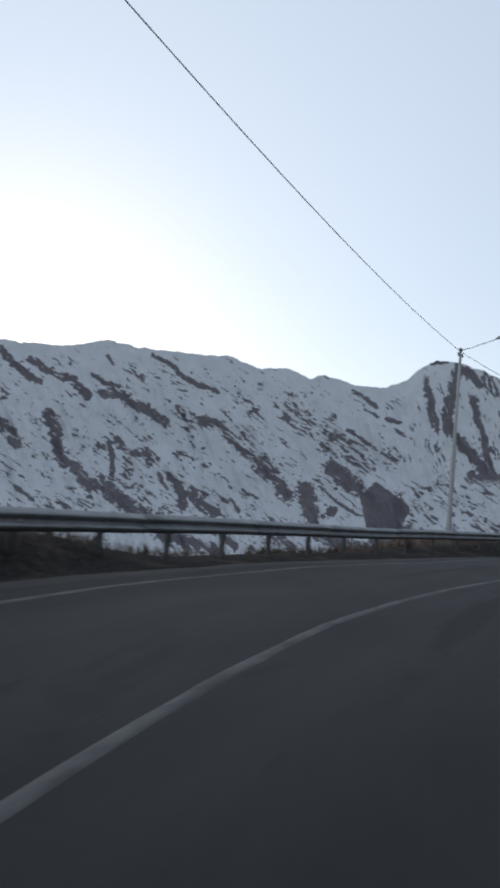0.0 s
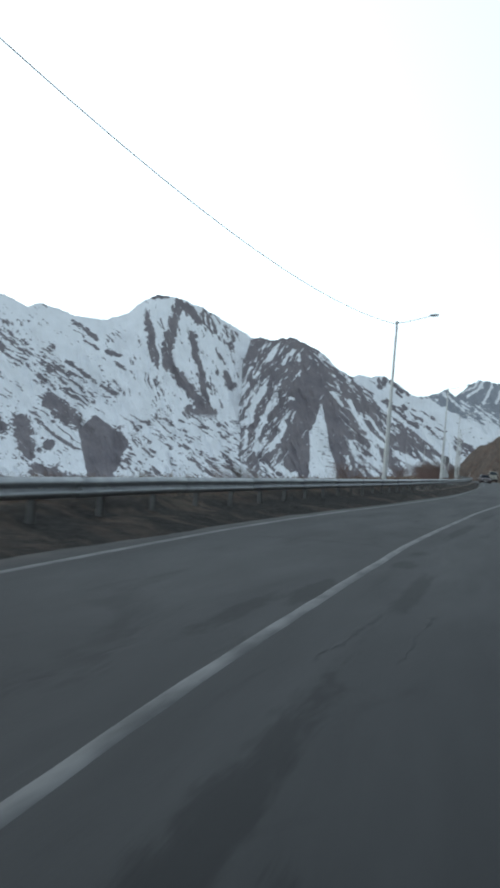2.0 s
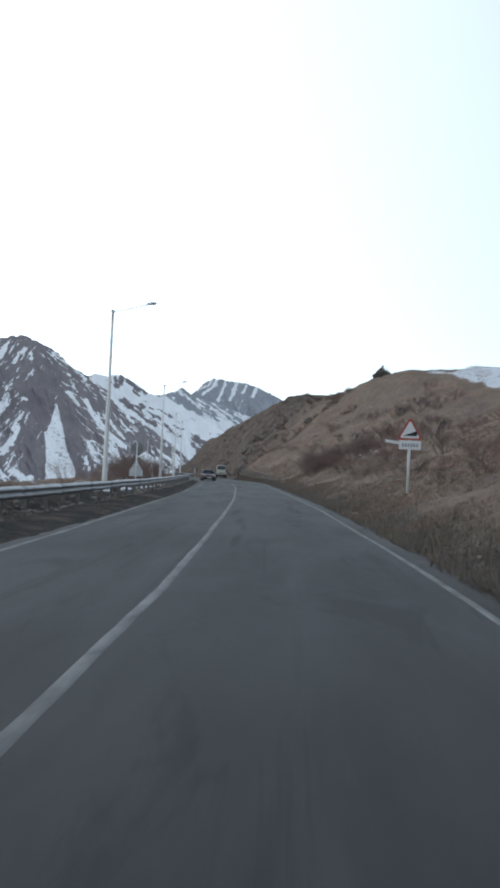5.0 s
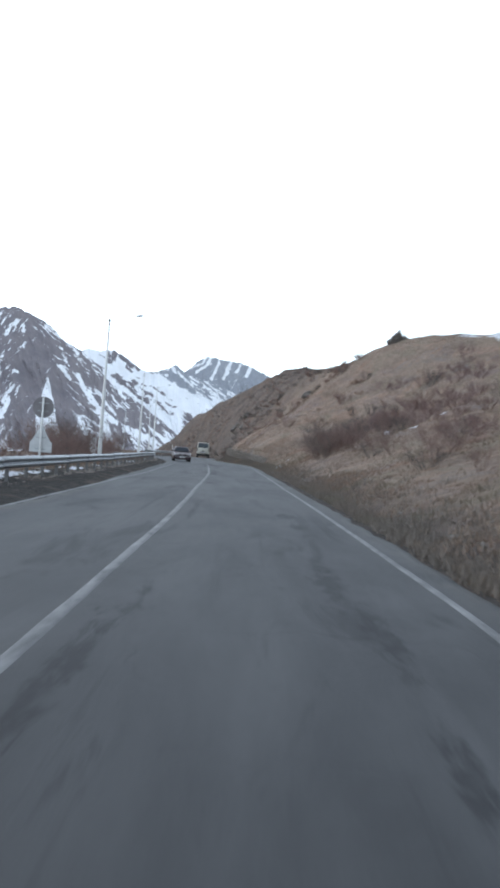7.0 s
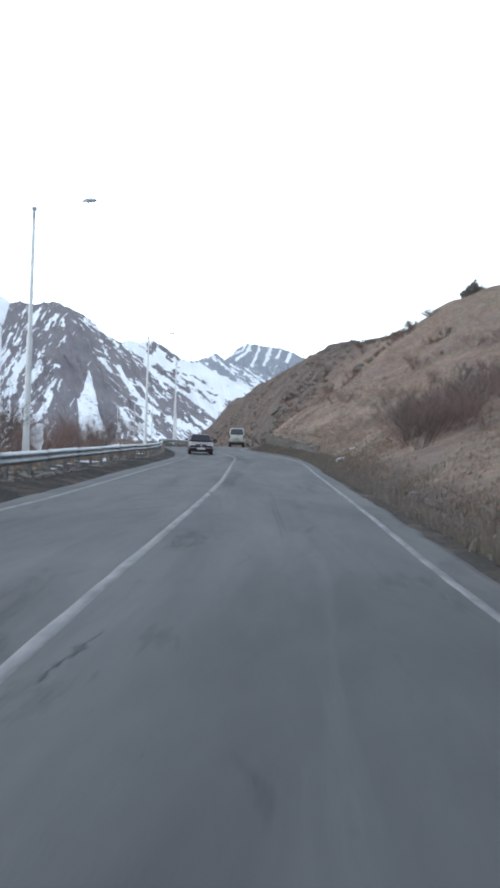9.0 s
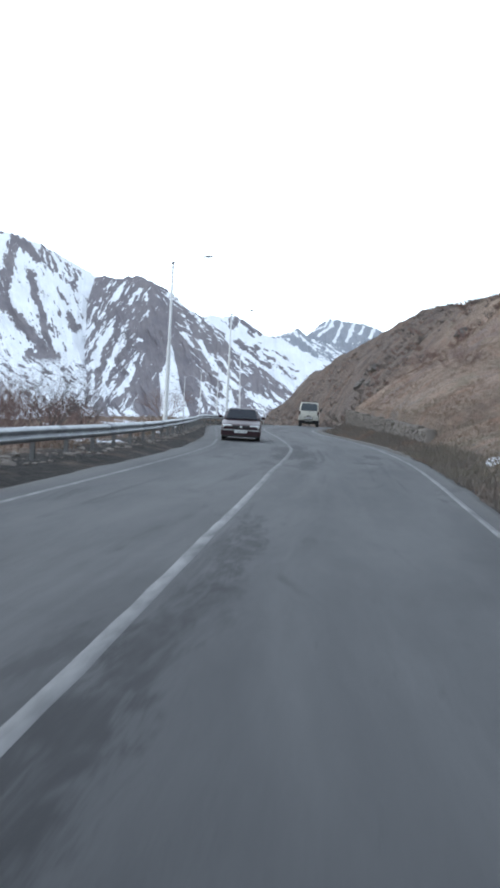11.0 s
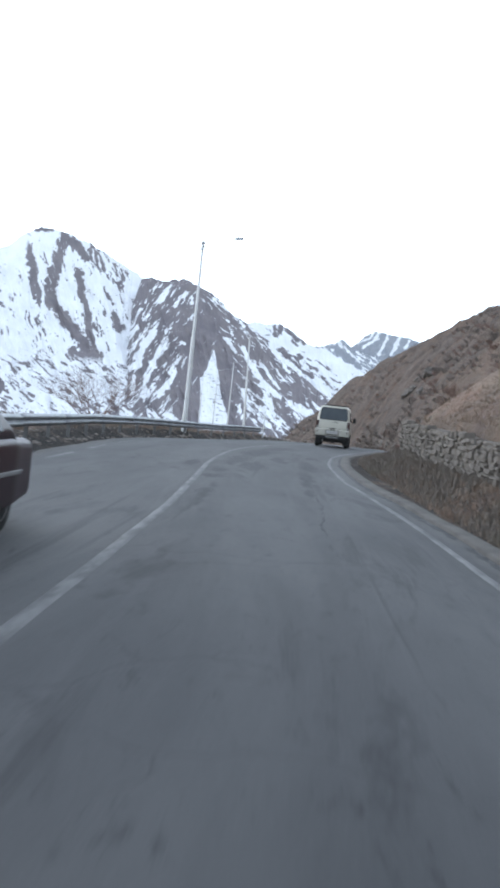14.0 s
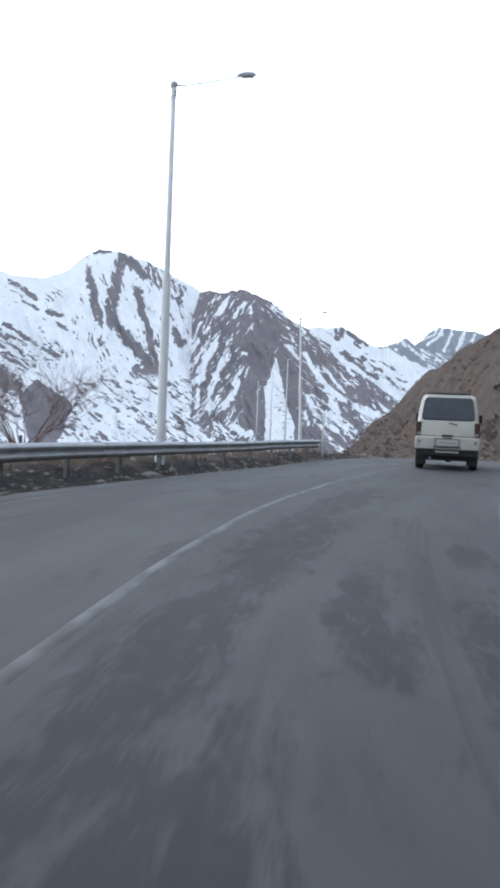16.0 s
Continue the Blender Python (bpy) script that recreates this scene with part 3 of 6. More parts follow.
def road_seam(name, pts, width, mat, label, seed):
    """A thin ragged ribbon of sealed crack or old paint that follows points along and across the road."""
    ps, po = (np.array(v) for v in zip(*pts))
    run = np.concatenate([[0], np.cumsum(np.hypot(np.diff(ps), np.diff(po)))])
    u = np.arange(0, run[-1], 0.07)
    cs, co = np.interp(u, run, ps), np.interp(u, run, po)
    wob = 0.13 * (fractal(u * 2.2, u * 0 + seed, 4, 0.62, seed) - 0.5)
    ds, do = np.gradient(cs), np.gradient(co)
    k = np.hypot(ds, do) + 1e-9
    ns, no = -do / k, ds / k
    half = width / 2 * np.clip(4.6 * fractal(u * 4.5, u * 0 + 3 + seed, 4, 0.75, seed + 4) - 1.75, 0.03, 1.2)
    rows = []
    for q in (-1.25, -1, 1, 1.25):
        ss, oo = cs + ns * (wob + q * half), co + no * (wob + q * half)
        z = 0.012 * (fractal(ss * 0.25, oo * 0, 3, 0.5, 8) - 0.5) + (0.002 if abs(q) == 1 else -0.002)
        rows.append(on_road(ss, oo, z))
    me = grid_mesh(name, np.stack(rows, 1), len(u), 4, mat)
    tagged(new(name, me), label, "road marking" if mat is M_PALESEAM else "road crack", kind="structure")


def gutter(s0, s1):
    """A low dusty concrete edge between the asphalt and the slope."""
    s = np.arange(s0, s1, 0.5)
    prof = ((3.98, -0.06), (4.0, 0.045), (4.06, 0.052), (4.24, 0.058), (4.32, 0.02), (4.40, -0.12))
    o, h = (np.array(v) for v in zip(*prof))
    ss, oo = np.meshgrid(s, o, indexing="ij")
    shift = RIGHT_LINE(ss) - 3.61 + 0.04 * (fractal(ss * 0.6, oo * 0, 3, 0.6, 33) - 0.5)
    z = h[None] + 0.03 * (fractal(ss * 0.9, oo * 2, 3, 0.6, 34) - 0.5) * (h[None] > 0) - 0.13 * smooth(s0 + 4, s0, ss)
    me = grid_mesh("gutter_edge", on_road(ss, oo + shift, z), len(s), len(prof), M_CONCRETE)
    tagged(new("gutter_edge", me), "low dusty concrete gutter edge beside the asphalt", "kerb", kind="structure")


build_ground()
gutter(213, 262)
build_road()
road_line("centre_line", CENTRE, 0, LEN[-1] - 2, 0.115, "worn white centre line on the asphalt")
road_line("edge_line", RIGHT_LINE, 0, LEN[-1] - 2, 0.10, "white edge line beside the hillside")
road_line("edge_line", LEFT_LINE, 0, 223, 0.10, "white edge line beside the guard rail")
for k in range(6):
    road_line("edge_line", LEFT_LINE, 225 + k * 4.5, 228 + k * 4.5, 0.11, "broken worn white edge line")


for i, (pts, width) in enumerate(CRACKS + CRACKS_BEND):
    road_seam("road_crack", pts, width, M_TAR, "dark tar-filled crack in the asphalt", 200 + 3 * i)
s_ = np.arange(222, 257, 1.0)
# dark ribbon along the gutter edge, in the same colour as the cracks
road_seam("gutter_channel", tuple(zip(s_, RIGHT_LINE(s_) + 0.32)), 0.11, M_TAR, "dark channel beside the gutter edge", 290)
for i, (pts, width) in enumerate(PALE_SEAMS):
    road_seam("old_line", pts, width, M_PALESEAM, "pale worn remnant of an old lane line", 260 + 3 * i)


# ---- mountains across the valley ----
EYE = np.array([30.0, 85.0, 1.35])


def polyline_field(az, el, pts, width):
    """1 on a polyline of (azimuth, elevation) points, 0 at the width from it, below 0 beyond."""
    best = np.full(az.shape, 1e9)
    for (a0, e0), (a1, e1) in zip(pts, pts[1:]):
        da, de = a1 - a0, e1 - e0
        t = np.clip(((az - a0) * da + (el - e0) * de) / (da * da + de * de + 1e-9), 0, 1)
        best = np.minimum(best, np.hypot(az - a0 - t * da, el - e0 - t * de))
    return np.maximum(1 - best / width, -2)


def mountain(name, ridge, foot, r_ridge, r_foot, step, rock_of, relief, seed, label, mat):
    """A slope from its foot up to a ridge given as (azimuth, elevation) degrees seen from mid-road, with a back side."""
    ra, re = zip(*ridge)
    az = np.arange(ra[0], ra[-1], step)
    fine = fractal(az * 1.6, az * 0 + seed, 5, 0.6, seed) - 0.5
    crag = np.abs(fractal(az * 5.0, az * 0 + seed + 3, 4, 0.6, seed + 1) - 0.5)
    top = np.interp(az, ra, re) + 0.28 * fine - (0.08 + 0.30 * smooth(1.0, 2.5, az)) * crag + 0.05
    n = int((max(re) - foot) / step)
    v = np.linspace(0, 1, n)
    aa, vv = np.meshgrid(az, v, indexing="ij")
    el = foot + vv * (top[:, None] - foot)
    # gullies run down the slope
    g = fractal(aa * 0.9 + 0.35 * el, el * 0.28, 5, 0.55, seed + 3)
    r = r_foot + (r_ridge - r_foot) * vv ** 0.9 + relief * (np.abs(2 * g - 1) - 0.5) * np.minimum(1, 3 * (1 - vv) + 0.15)
    rock = rock_of(aa, el, top[:, None] - el)
    back_el, back_r = el[:, -1:] - 6.0, r[:, -1:] + 350
    el, r, rock, aa = (np.concatenate(p, 1) for p in ((el, back_el), (r, back_r), (rock, rock[:, -1:]), (aa, aa[:, -1:])))
    a, e = np.radians(aa), np.radians(el)
    pts = EYE + np.stack([np.sin(a) * np.cos(e), np.cos(a) * np.cos(e), np.sin(e)], -1) * r[..., None]
    me = grid_mesh(name, pts, len(az), n + 1, mat, {"rock": rock})
    return tagged(new(name, me), label, "mountain", kind="structure")


def streaks(az, el, dx, dy, length, width, seed, octaves=4):
    """Noise drawn out along the direction (dx, dy)."""
    k = math.hypot(dx, dy)
    u, w = (az * dx + el * dy) / k, (-az * dy + el * dx) / k
    return fractal(u / length, w / width, octaves, 0.6, seed)


def flecks(field, az, el, dx, dy, seed, amount=1.0):
    """Breaks a field of rockiness (0..1) into flecks and thin streaks that run along (dx, dy)."""
    a = az + 0.22 * (fractal(az * 2.2, el * 2.2, 3, 0.6, seed + 50) - 0.5)
    e = el + 0.22 * (fractal(az * 2.2 + 40, el * 2.2, 3, 0.6, seed + 51) - 0.5)
    n = 0.5 * streaks(a, e, dx, dy, 1.1, 0.16, seed, 4) + 0.5 * streaks(a, e, dx, dy * 0.75, 0.34, 0.068, seed + 7, 3)
    return smooth(0.38, 0.62, field + amount * 2.9 * (n - 0.5))


def threads(az, el, dx, dy, seed):
    """Thin wandering lines along (dx, dy), 0..1."""
    a = az + 0.5 * (fractal(az * 1.1, el * 1.1, 4, 0.6, seed + 60) - 0.5)
    e = el + 0.5 * (fractal(az * 1.1 + 20, el * 1.1, 4, 0.6, seed + 61) - 0.5)
    return smooth(0.86, 0.97, 1 - np.abs(2 * streaks(a, e, dx, dy, 1.8, 0.42, seed, 3) - 1)) * smooth(0.45, 0.58, fractal(az * 1.3, el * 1.3, 3, 0.6, seed + 5))


def strokes(az, el, lines, seed):
    """The strongest of several ragged bands, given as (points, half width, strength)."""
    wa = az + 0.36 * (fractal(az * 1.7, el * 1.7, 5, 0.68, seed) - 0.5)
    we = el + 0.36 * (fractal(az * 1.7 + 50, el * 1.7, 5, 0.68, seed + 1) - 0.5)
    torn = 1.5 * (fractal(az * 4.0, el * 4.0, 4, 0.72, seed + 2) - 0.5)
    out = np.zeros(az.shape)
    for pts, w, k in lines:
        out = np.maximum(out, 0.95 * k * smooth(-0.25, 0.45, polyline_field(wa, we, pts, 1.08 * w) + torn))
    return out


# bands of bare rock, (azimuth, elevation) points, half width, strength
BANDS_WEST = (
    (((-34.6, 8.4), (-33.7, 7.6), (-32.8, 7), (-32, 6.7)), 0.3, 0.9), (((-32.7, 8.1), (-31.5, 7.4), (-30.5, 7.1), (-29.7, 7.1)), 0.28, 0.9),
    (((-29.6, 6.8), (-28.7, 6)), 0.32, 0.9), (((-28.5, 7.5), (-27.7, 7.1), (-26.7, 6.9)), 0.17, 0.9),
    (((-27.7, 6.4), (-26.4, 6.4), (-25.5, 5.8), (-24.5, 5.5), (-23.2, 4.7)), 0.36, 0.9), (((-27.5, 8.9), (-27.2, 8.5)), 0.13, 0.9)) + (
    (((-26, 8.2), (-25.1, 7.7), (-24.9, 7.4)), 0.26, 0.5), (((-24.4, 9.3), (-23.2, 8.8), (-22, 8), (-20.9, 7.5), (-19.7, 7.2)), 0.17, 0.9),
    (((-31.2, 4.6), (-30.7, 3.7), (-30.5, 2.4), (-30, 1.3)), 0.45, 0.9), (((-29.3, 1.2), (-28.7, 0.5), (-28.1, -0.2)), 0.39, 0.9),
    (((-27.5, 0.1), (-26.4, -0.7), (-25.2, -1.4), (-24.1, -2.2)), 0.6, 0.9), (((-27, 2.9), (-26.7, 1.9), (-26.7, 0.2)), 0.21, 0.9))
BANDS_LOW = (
    (((-26.5, 3.1), (-25.6, 2.2), (-25.6, 0.9)), 0.39, 0.55), (((-25.2, 2.4), (-24.5, 2.4), (-24.1, 1.8)), 0.28, 0.9), (((-22.4, 5.7), (-21.3, 5.2)), 0.43, 0.5),
    (((-20.6, 5.2), (-19.3, 5), (-18.6, 4.2), (-17.6, 3.4), (-16.7, 2.6)), 0.39, 0.75), (((-22.6, 1), (-21.8, 0.1), (-21.6, -0.9)), 0.39, 0.9),
    (((-21.1, 0), (-20.3, -0.8), (-19.4, -1.3)), 0.43, 0.9), (((-23.4, 1.1), (-22.8, 0.1)), 0.17, 0.9), (((-34.5, 3.7), (-33.6, 3.1), (-33.3, 2.3)), 0.39, 0.9),
    (((-33.1, -0.7), (-32.6, -1), (-31.9, -1.4)), 0.21, 0.9)) + ((((-34.6, 5.1), (-34.1, 5.3)), 0.13, 0.9), (((-22.9, -3.2), (-21.2, -3.5), (-19.2, -4)), 0.47, 0.9),
    (((-18.7, -2.8), (-17.7, -3.6)), 0.32, 0.9), (((-22, 2.8), (-21.1, 2.3)), 0.11, 0.9), (((-19.2, 1.5), (-18.5, 1)), 0.11, 0.9),
    (((-18.3, -0.2), (-17.6, -1)), 0.15, 0.9), (((-17.4, 0.5), (-16.3, -0.1)), 0.11, 0.9), (((-18.3, 8), (-18, 7.1)), 0.21, 0.45),
    (((-31.3, 1.7), (-30.7, 0.9)), 0.26, 0.5), (((-32.7, 4.3), (-32.1, 3.9)), 0.26, 0.5))
BANDS_SCREE = (
    (((-10, 8), (-9.1, 7.6), (-8.4, 7.2)), 0.19, 0.9), (((-9.1, 6.9), (-8.2, 6.4)), 0.11, 0.9),
    (((-14.4, 6.2), (-13.3, 5.6), (-11.7, 4.9), (-10.6, 4.3), (-9.5, 3.6), (-8.9, 3)), 0.88, 0.5), (((-11.3, 2.5), (-10.2, 1.8), (-9.3, 1.2)), 0.59, 0.9),
    (((-10.2, 5.3), (-9.1, 4.7), (-7.8, 3.9), (-6.7, 3.3)), 0.15, 0.9), (((-16.3, 2.6), (-15.3, 1.6), (-14.4, 0.6)), 0.57, 0.9),
    (((-13.1, 0.9), (-12.6, -0.1), (-12.4, -1.3)), 0.63, 0.9), (((-17.2, 3.3), (-16.7, 3)), 0.25, 0.9), (((-12, 1.2), (-10.7, 0.2), (-9.4, -0.5)), 0.11, 0.9),
    (((-11.5, -0.9), (-10.8, -0.4)), 0.32, 0.9)) + ((((-6.9, 5.6), (-6.2, 5.1)), 0.13, 0.9), (((-5.6, 4.7), (-5.6, 4.6)), 0.27, 0.9), (((-4.9, 4.4), (-4, 4)), 0.34, 0.6),
    (((-7.5, 6.3), (-6.7, 6.1)), 0.17, 0.9), (((-6.2, 3.4), (-5.6, 3.3)), 0.17, 0.9), (((-4.4, 3.1), (-3.5, 2.7)), 0.13, 0.9),
    (((-5.4, 0.7), (-4.6, 0.1), (-4, -0.5)), 0.27, 0.6), (((-11.8, -2.2), (-10.2, -2.7), (-8.5, -2.9)), 0.51, 0.9), (((-7.5, -2), (-6.7, -2.6)), 0.38, 0.9),
    (((-14.8, -2.5), (-13.6, -3.2)), 0.25, 0.9))
BANDS_TOP = (
    (((-5.2, 9.4), (-4.7, 7.9), (-4.4, 6.5), (-4.2, 6)), 0.29, 0.9),
    (((-3, 9.7), (-3.2, 8.4), (-3.4, 7.2), (-3.5, 5.9), (-2.7, 5.3), (-2, 4.5), (-1.1, 3.5), (-0.3, 2.6), (0.4, 1.8)), 0.4, 0.9),
    (((-1.8, 8.1), (-1.5, 6.9), (-1, 5.6), (-0.6, 4.2), (0, 2.6)), 0.25, 0.9), (((-2.8, 10.2), (-1.9, 9.5), (-1.4, 9)), 0.32, 0.9),
    (((-0.7, 9.4), (-0.3, 8.6)), 0.51, 0.6), (((-7.7, 8.5), (-6.5, 9.1), (-5.5, 10), (-4.5, 10.4), (-3.7, 10.5)), 0.13, 0.9)) + (
    (((-5.9, 8.6), (-5.6, 7.5), (-5.3, 6.7)), 0.13, 0.5), (((-0.8, 9.3), (0, 8.6), (0.9, 8.1)), 0.66, 0.55), (((1.1, 7.4), (1.4, 6.5)), 0.19, 0.6),
    (((0.7, 5.4), (1.3, 4.7)), 0.38, 0.7), (((-0, 7.3), (0.6, 6.2)), 0.11, 0.9), (((-1.6, 2.7), (-0.4, 2.3), (0.5, 1.6), (1.1, 1.1)), 0.45, 0.9),
    (((-0.4, 0.4), (1, -0.3), (2.2, -1)), 0.38, 0.55))
SNOW_FRONT = (
    (((4.3, 7.9), (3.8, 6.7)), 0.14, 0.9), (((5.4, 7.6), (4.7, 6.6)), 0.16, 0.9), (((5.9, 7.3), (5.9, 6.9)), 0.11, 0.9), (((3.1, 5.8), (2.8, 5.5)), 0.11, 0.9),
    (((2.5, 4.9), (2.1, 4.4)), 0.14, 0.9), (((3.5, 4.7), (2.9, 3.6), (2.7, 2.5), (2.3, 2.1)), 0.25, 0.9), (((4.5, 4.3), (3.9, 3), (3.4, 1.8), (3.3, 0.4)), 0.25, 0.9),
    (((5.5, 3.3), (4.9, 2.1)), 0.12, 0.9), (((5.3, 2.3), (4.8, 1.2), (4.4, 0.4)), 0.16, 0.9), (((5.9, 3.3), (5.7, 2.6)), 0.11, 0.9),
    (((5.5, 4.2), (5.6, 4.2)), 0.14, 0.9), (((5, -0.7), (5.6, -1.1), (6.1, -1.2)), 0.28, 0.9), (((2.6, 1.6), (2.5, 0.5)), 0.18, 0.9))
SNOW_FLANK = (
    (((7.4, 7.4), (8.3, 6.8), (9.6, 5.8)), 0.14, 0.9), (((8.5, 4.8), (9.2, 4)), 0.14, 0.9), (((9.7, 4.4), (10.4, 3.1), (11.3, 2.1), (12.5, 1.3)), 0.16, 0.9),
    (((10.9, 3.5), (12.4, 1.9)), 0.11, 0.9), (((11.2, 2), (11.8, 1.1), (12.2, -0.3)), 0.25, 0.9), (((11.5, 0.4), (12.6, -0.6)), 0.32, 0.9),
    (((13.2, 0.9), (14.3, 0.6), (15.2, 0.2)), 0.28, 0.9), (((10, 1.5), (10.4, 0.6), (10.7, -0.4)), 0.16, 0.6), (((9.7, 0.4), (10.1, -0.3)), 0.14, 0.6),
    (((15, 1), (16.2, 0.2)), 0.14, 0.9), (((11.7, 4.5), (13, 3)), 0.12, 0.9))


def rock_left(az, el, below):
    big = fractal(az * 0.55 + 3, el * 0.8, 3, 0.5, 105)
    mid = fractal(az * 1.6 + 30, el * 1.9, 4, 0.55, 109)
    low = smooth(7.0, 0.0, el)
    field = 0.05 + 0.13 * low + 0.45 * (big - 0.5) + 0.7 * (mid - 0.5) - 0.14 * smooth(1.2, 0.3, below)
    field = field - 0.10 * smooth(-12, -9, az) * smooth(3, 6, el) + 0.10 * smooth(-9, -6, az) * smooth(6.5, 4.5, el)
    bands = np.maximum(strokes(az, el, BANDS_WEST + BANDS_LOW, 77), strokes(az, el, BANDS_SCREE, 78))
    field = field + 0.36 * threads(az, el, 1, -0.62, 151) * smooth(0.4, 1.2, below)
    m = flecks(np.maximum(field, bands), az, el, 1, -0.66, 101, 0.84)
    # the bare brown scree
    wa = az + 0.45 * (fractal(az * 1.2, el * 1.2, 5, 0.62, 79) - 0.5)
    we = el + 0.45 * (fractal(az * 1.2 + 9, el * 1.2, 5, 0.62, 80) - 0.5)
    scree = np.minimum.reduce([1.9 - 0.62 * (wa + 8.0) * (wa > -8.0) + 1.0 * (wa + 8.0) * (wa < -8.0) - we, -5.75 + 0.22 * (1 - we) * (we > 0) + (0.22 + 0.45 * we) * (we <= 0) - wa, wa + 9.2 + 0.3 * (we - 0.6) * (we < 0.6), we + 2.6])
    m = np.maximum(m, smooth(-0.03, 0.14, scree))
    # steep bands on the round top
    zone = smooth(-6.2, -5.2, az + 0.25 * (7 - el)) * smooth(1.5, 3.5, el)
    top = strokes(az, el, BANDS_TOP, 83)
    m2 = flecks(np.maximum(0.15 + 0.4 * (big - 0.5) + 0.6 * (mid - 0.5) + 0.34 * threads(az, el, 0.35, -1, 153) * smooth(0.2, 0.8, below), top), az, el, 0.42, -1, 107, 0.66)
    return np.clip(m * (1 - zone) + m2 * zone, 0, 1)


def rock_buttress(az, el, below):
    a = az + 0.22 * (fractal(az * 2.2, el * 2.2, 4, 0.6, 87) - 0.5)
    e = el + 0.22 * (fractal(az * 2.2, el * 2.2 + 31, 4, 0.6, 88) - 0.5)
    side = smooth(7.6, 9.0, a + 0.55 * (e - 4))
    fill = fractal(az * 0.8, el * 0.8, 3, 0.5, 115)
    # snow in the gullies: leaning left on the front, falling right on the long flank
    snow = np.maximum(strokes(az, el, SNOW_FRONT, 90) * 0.95, strokes(az, el, SNOW_FLANK, 92))
    front = (0.16 + 0.40 * (fill - 0.5) + 0.12 * smooth(5.5, 3.5, a)) * smooth(7.4, 5.8, a) + 0.05
    flank = 0.27 + 0.6 * (fill - 0.5) + 0.16 * smooth(2.5, 0.0, el)
    white = flecks(np.maximum(front, snow), az, el, 0.5, 1, 117, 0.75) * (1 - side) + flecks(np.maximum(flank, snow), az, el, 1, -0.95, 119, 0.85) * side
    rock = 1 - white * (1 - 0.5 * smooth(0.35, 0.05, below) * (1 - side))
    # the long wedge of snow
    torn = 0.10 * (fractal(az * 5, el * 5, 3, 0.6, 89) - 0.5)
    left = np.interp(e, (-1.5, 2.0, 3.3, 4.1), (7.2, 7.05, 7.5, 7.75))
    right = np.interp(e, (-0.6, 1.2, 3.3, 4.1), (9.2, 8.55, 8.0, 7.75))
    wedge = np.minimum(a - left, right - a) + torn
    spots = smooth(0.62, 0.70, streaks(az, el, 1, -0.1, 0.35, 0.09, 143, 3))
    rock = rock * (1 - smooth(-0.03, 0.07, wedge) * (1 - 0.6 * spots))
    return np.clip(rock, 0, 1)


def rock_white_peak(az, el, below):
    n = fractal(az * 0.9, el * 0.9, 3, 0.5, 121)
    bands = strokes(az, el, ((((12.05, 6.14), (12.02, 5.55)), 0.16, 0.72), (((11.65, 5.95), (11.72, 5.45)), 0.14, 0.6), (((12.5, 5.9), (13.03, 5.48), (13.74, 5.06)), 0.17, 0.75), (((12.84, 5.31), (13.24, 4.88)), 0.10, 0.6),
                             (((9.6, 5.9), (10.2, 5.4), (11.0, 4.8)), 0.40, 0.50), (((13.46, 4.25), (14.5, 3.46), (15.42, 2.74), (16.2, 2.2)), 0.13, 0.75), (((12.2, 4.5), (13.2, 3.9), (14.4, 3.0)), 0.26, 0.7),
                             (((14.1, 4.08), (14.87, 3.86), (15.63, 3.56)), 0.07, 0.6), (((15.78, 2.94), (16.42, 2.71)), 0.08, 0.7), (((17.3, 1.9), (18.5, 1.3)), 0.40, 0.75)), 125)
    return flecks(np.maximum(0.10 + 0.45 * (n - 0.5), bands), az, el, 1, -0.8, 123, 0.7)


def rock_middle_peak(az, el, below):
    bands = strokes(az, el, ((((15.3, 5.15), (15.8, 5.05), (16.2, 4.65), (16.84, 4.35), (17.6, 3.94)), 0.24, 0.75), (((16.6, 5.3), (17.3, 4.85), (18.2, 4.4)), 0.14, 0.7)), 141)
    snow = strokes(az, el, ((((16.23, 5.42), (16.31, 5.05)), 0.06, 1), (((16.55, 5.1), (17.07, 4.65), (17.58, 4.25)), 0.07, 1), (((17.3, 4.9), (17.95, 4.5)), 0.06, 1)), 143)
    return flecks(np.maximum(0.44 * smooth(1.6, 0.9, below) + 0.1, bands) - 0.7 * snow, az, el, 1, -0.7, 135, 0.55)


def rock_far(az, el, below):
    snow = strokes(az, el, ((((18.66, 6.3), (18.31, 5.75), (17.76, 5.19)), 0.11, 1), (((19.34, 6.25), (19.11, 5.58), (18.76, 4.84)), 0.10, 1), (((20.02, 6.2), (19.86, 5.6), (19.62, 4.95)), 0.12, 1),
                            (((17.3, 5.5), (17.94, 5.85), (18.35, 6.35)), 0.06, 1), (((20.66, 6.0), (20.5, 5.4)), 0.10, 1), (((21.5, 5.9), (21.2, 5.2)), 0.12, 1)), 145)
    return flecks(0.82 - 0.95 * snow - 0.12 * smooth(0.9, 1.6, below), az, el, 0.5, 1, 133, 0.5)


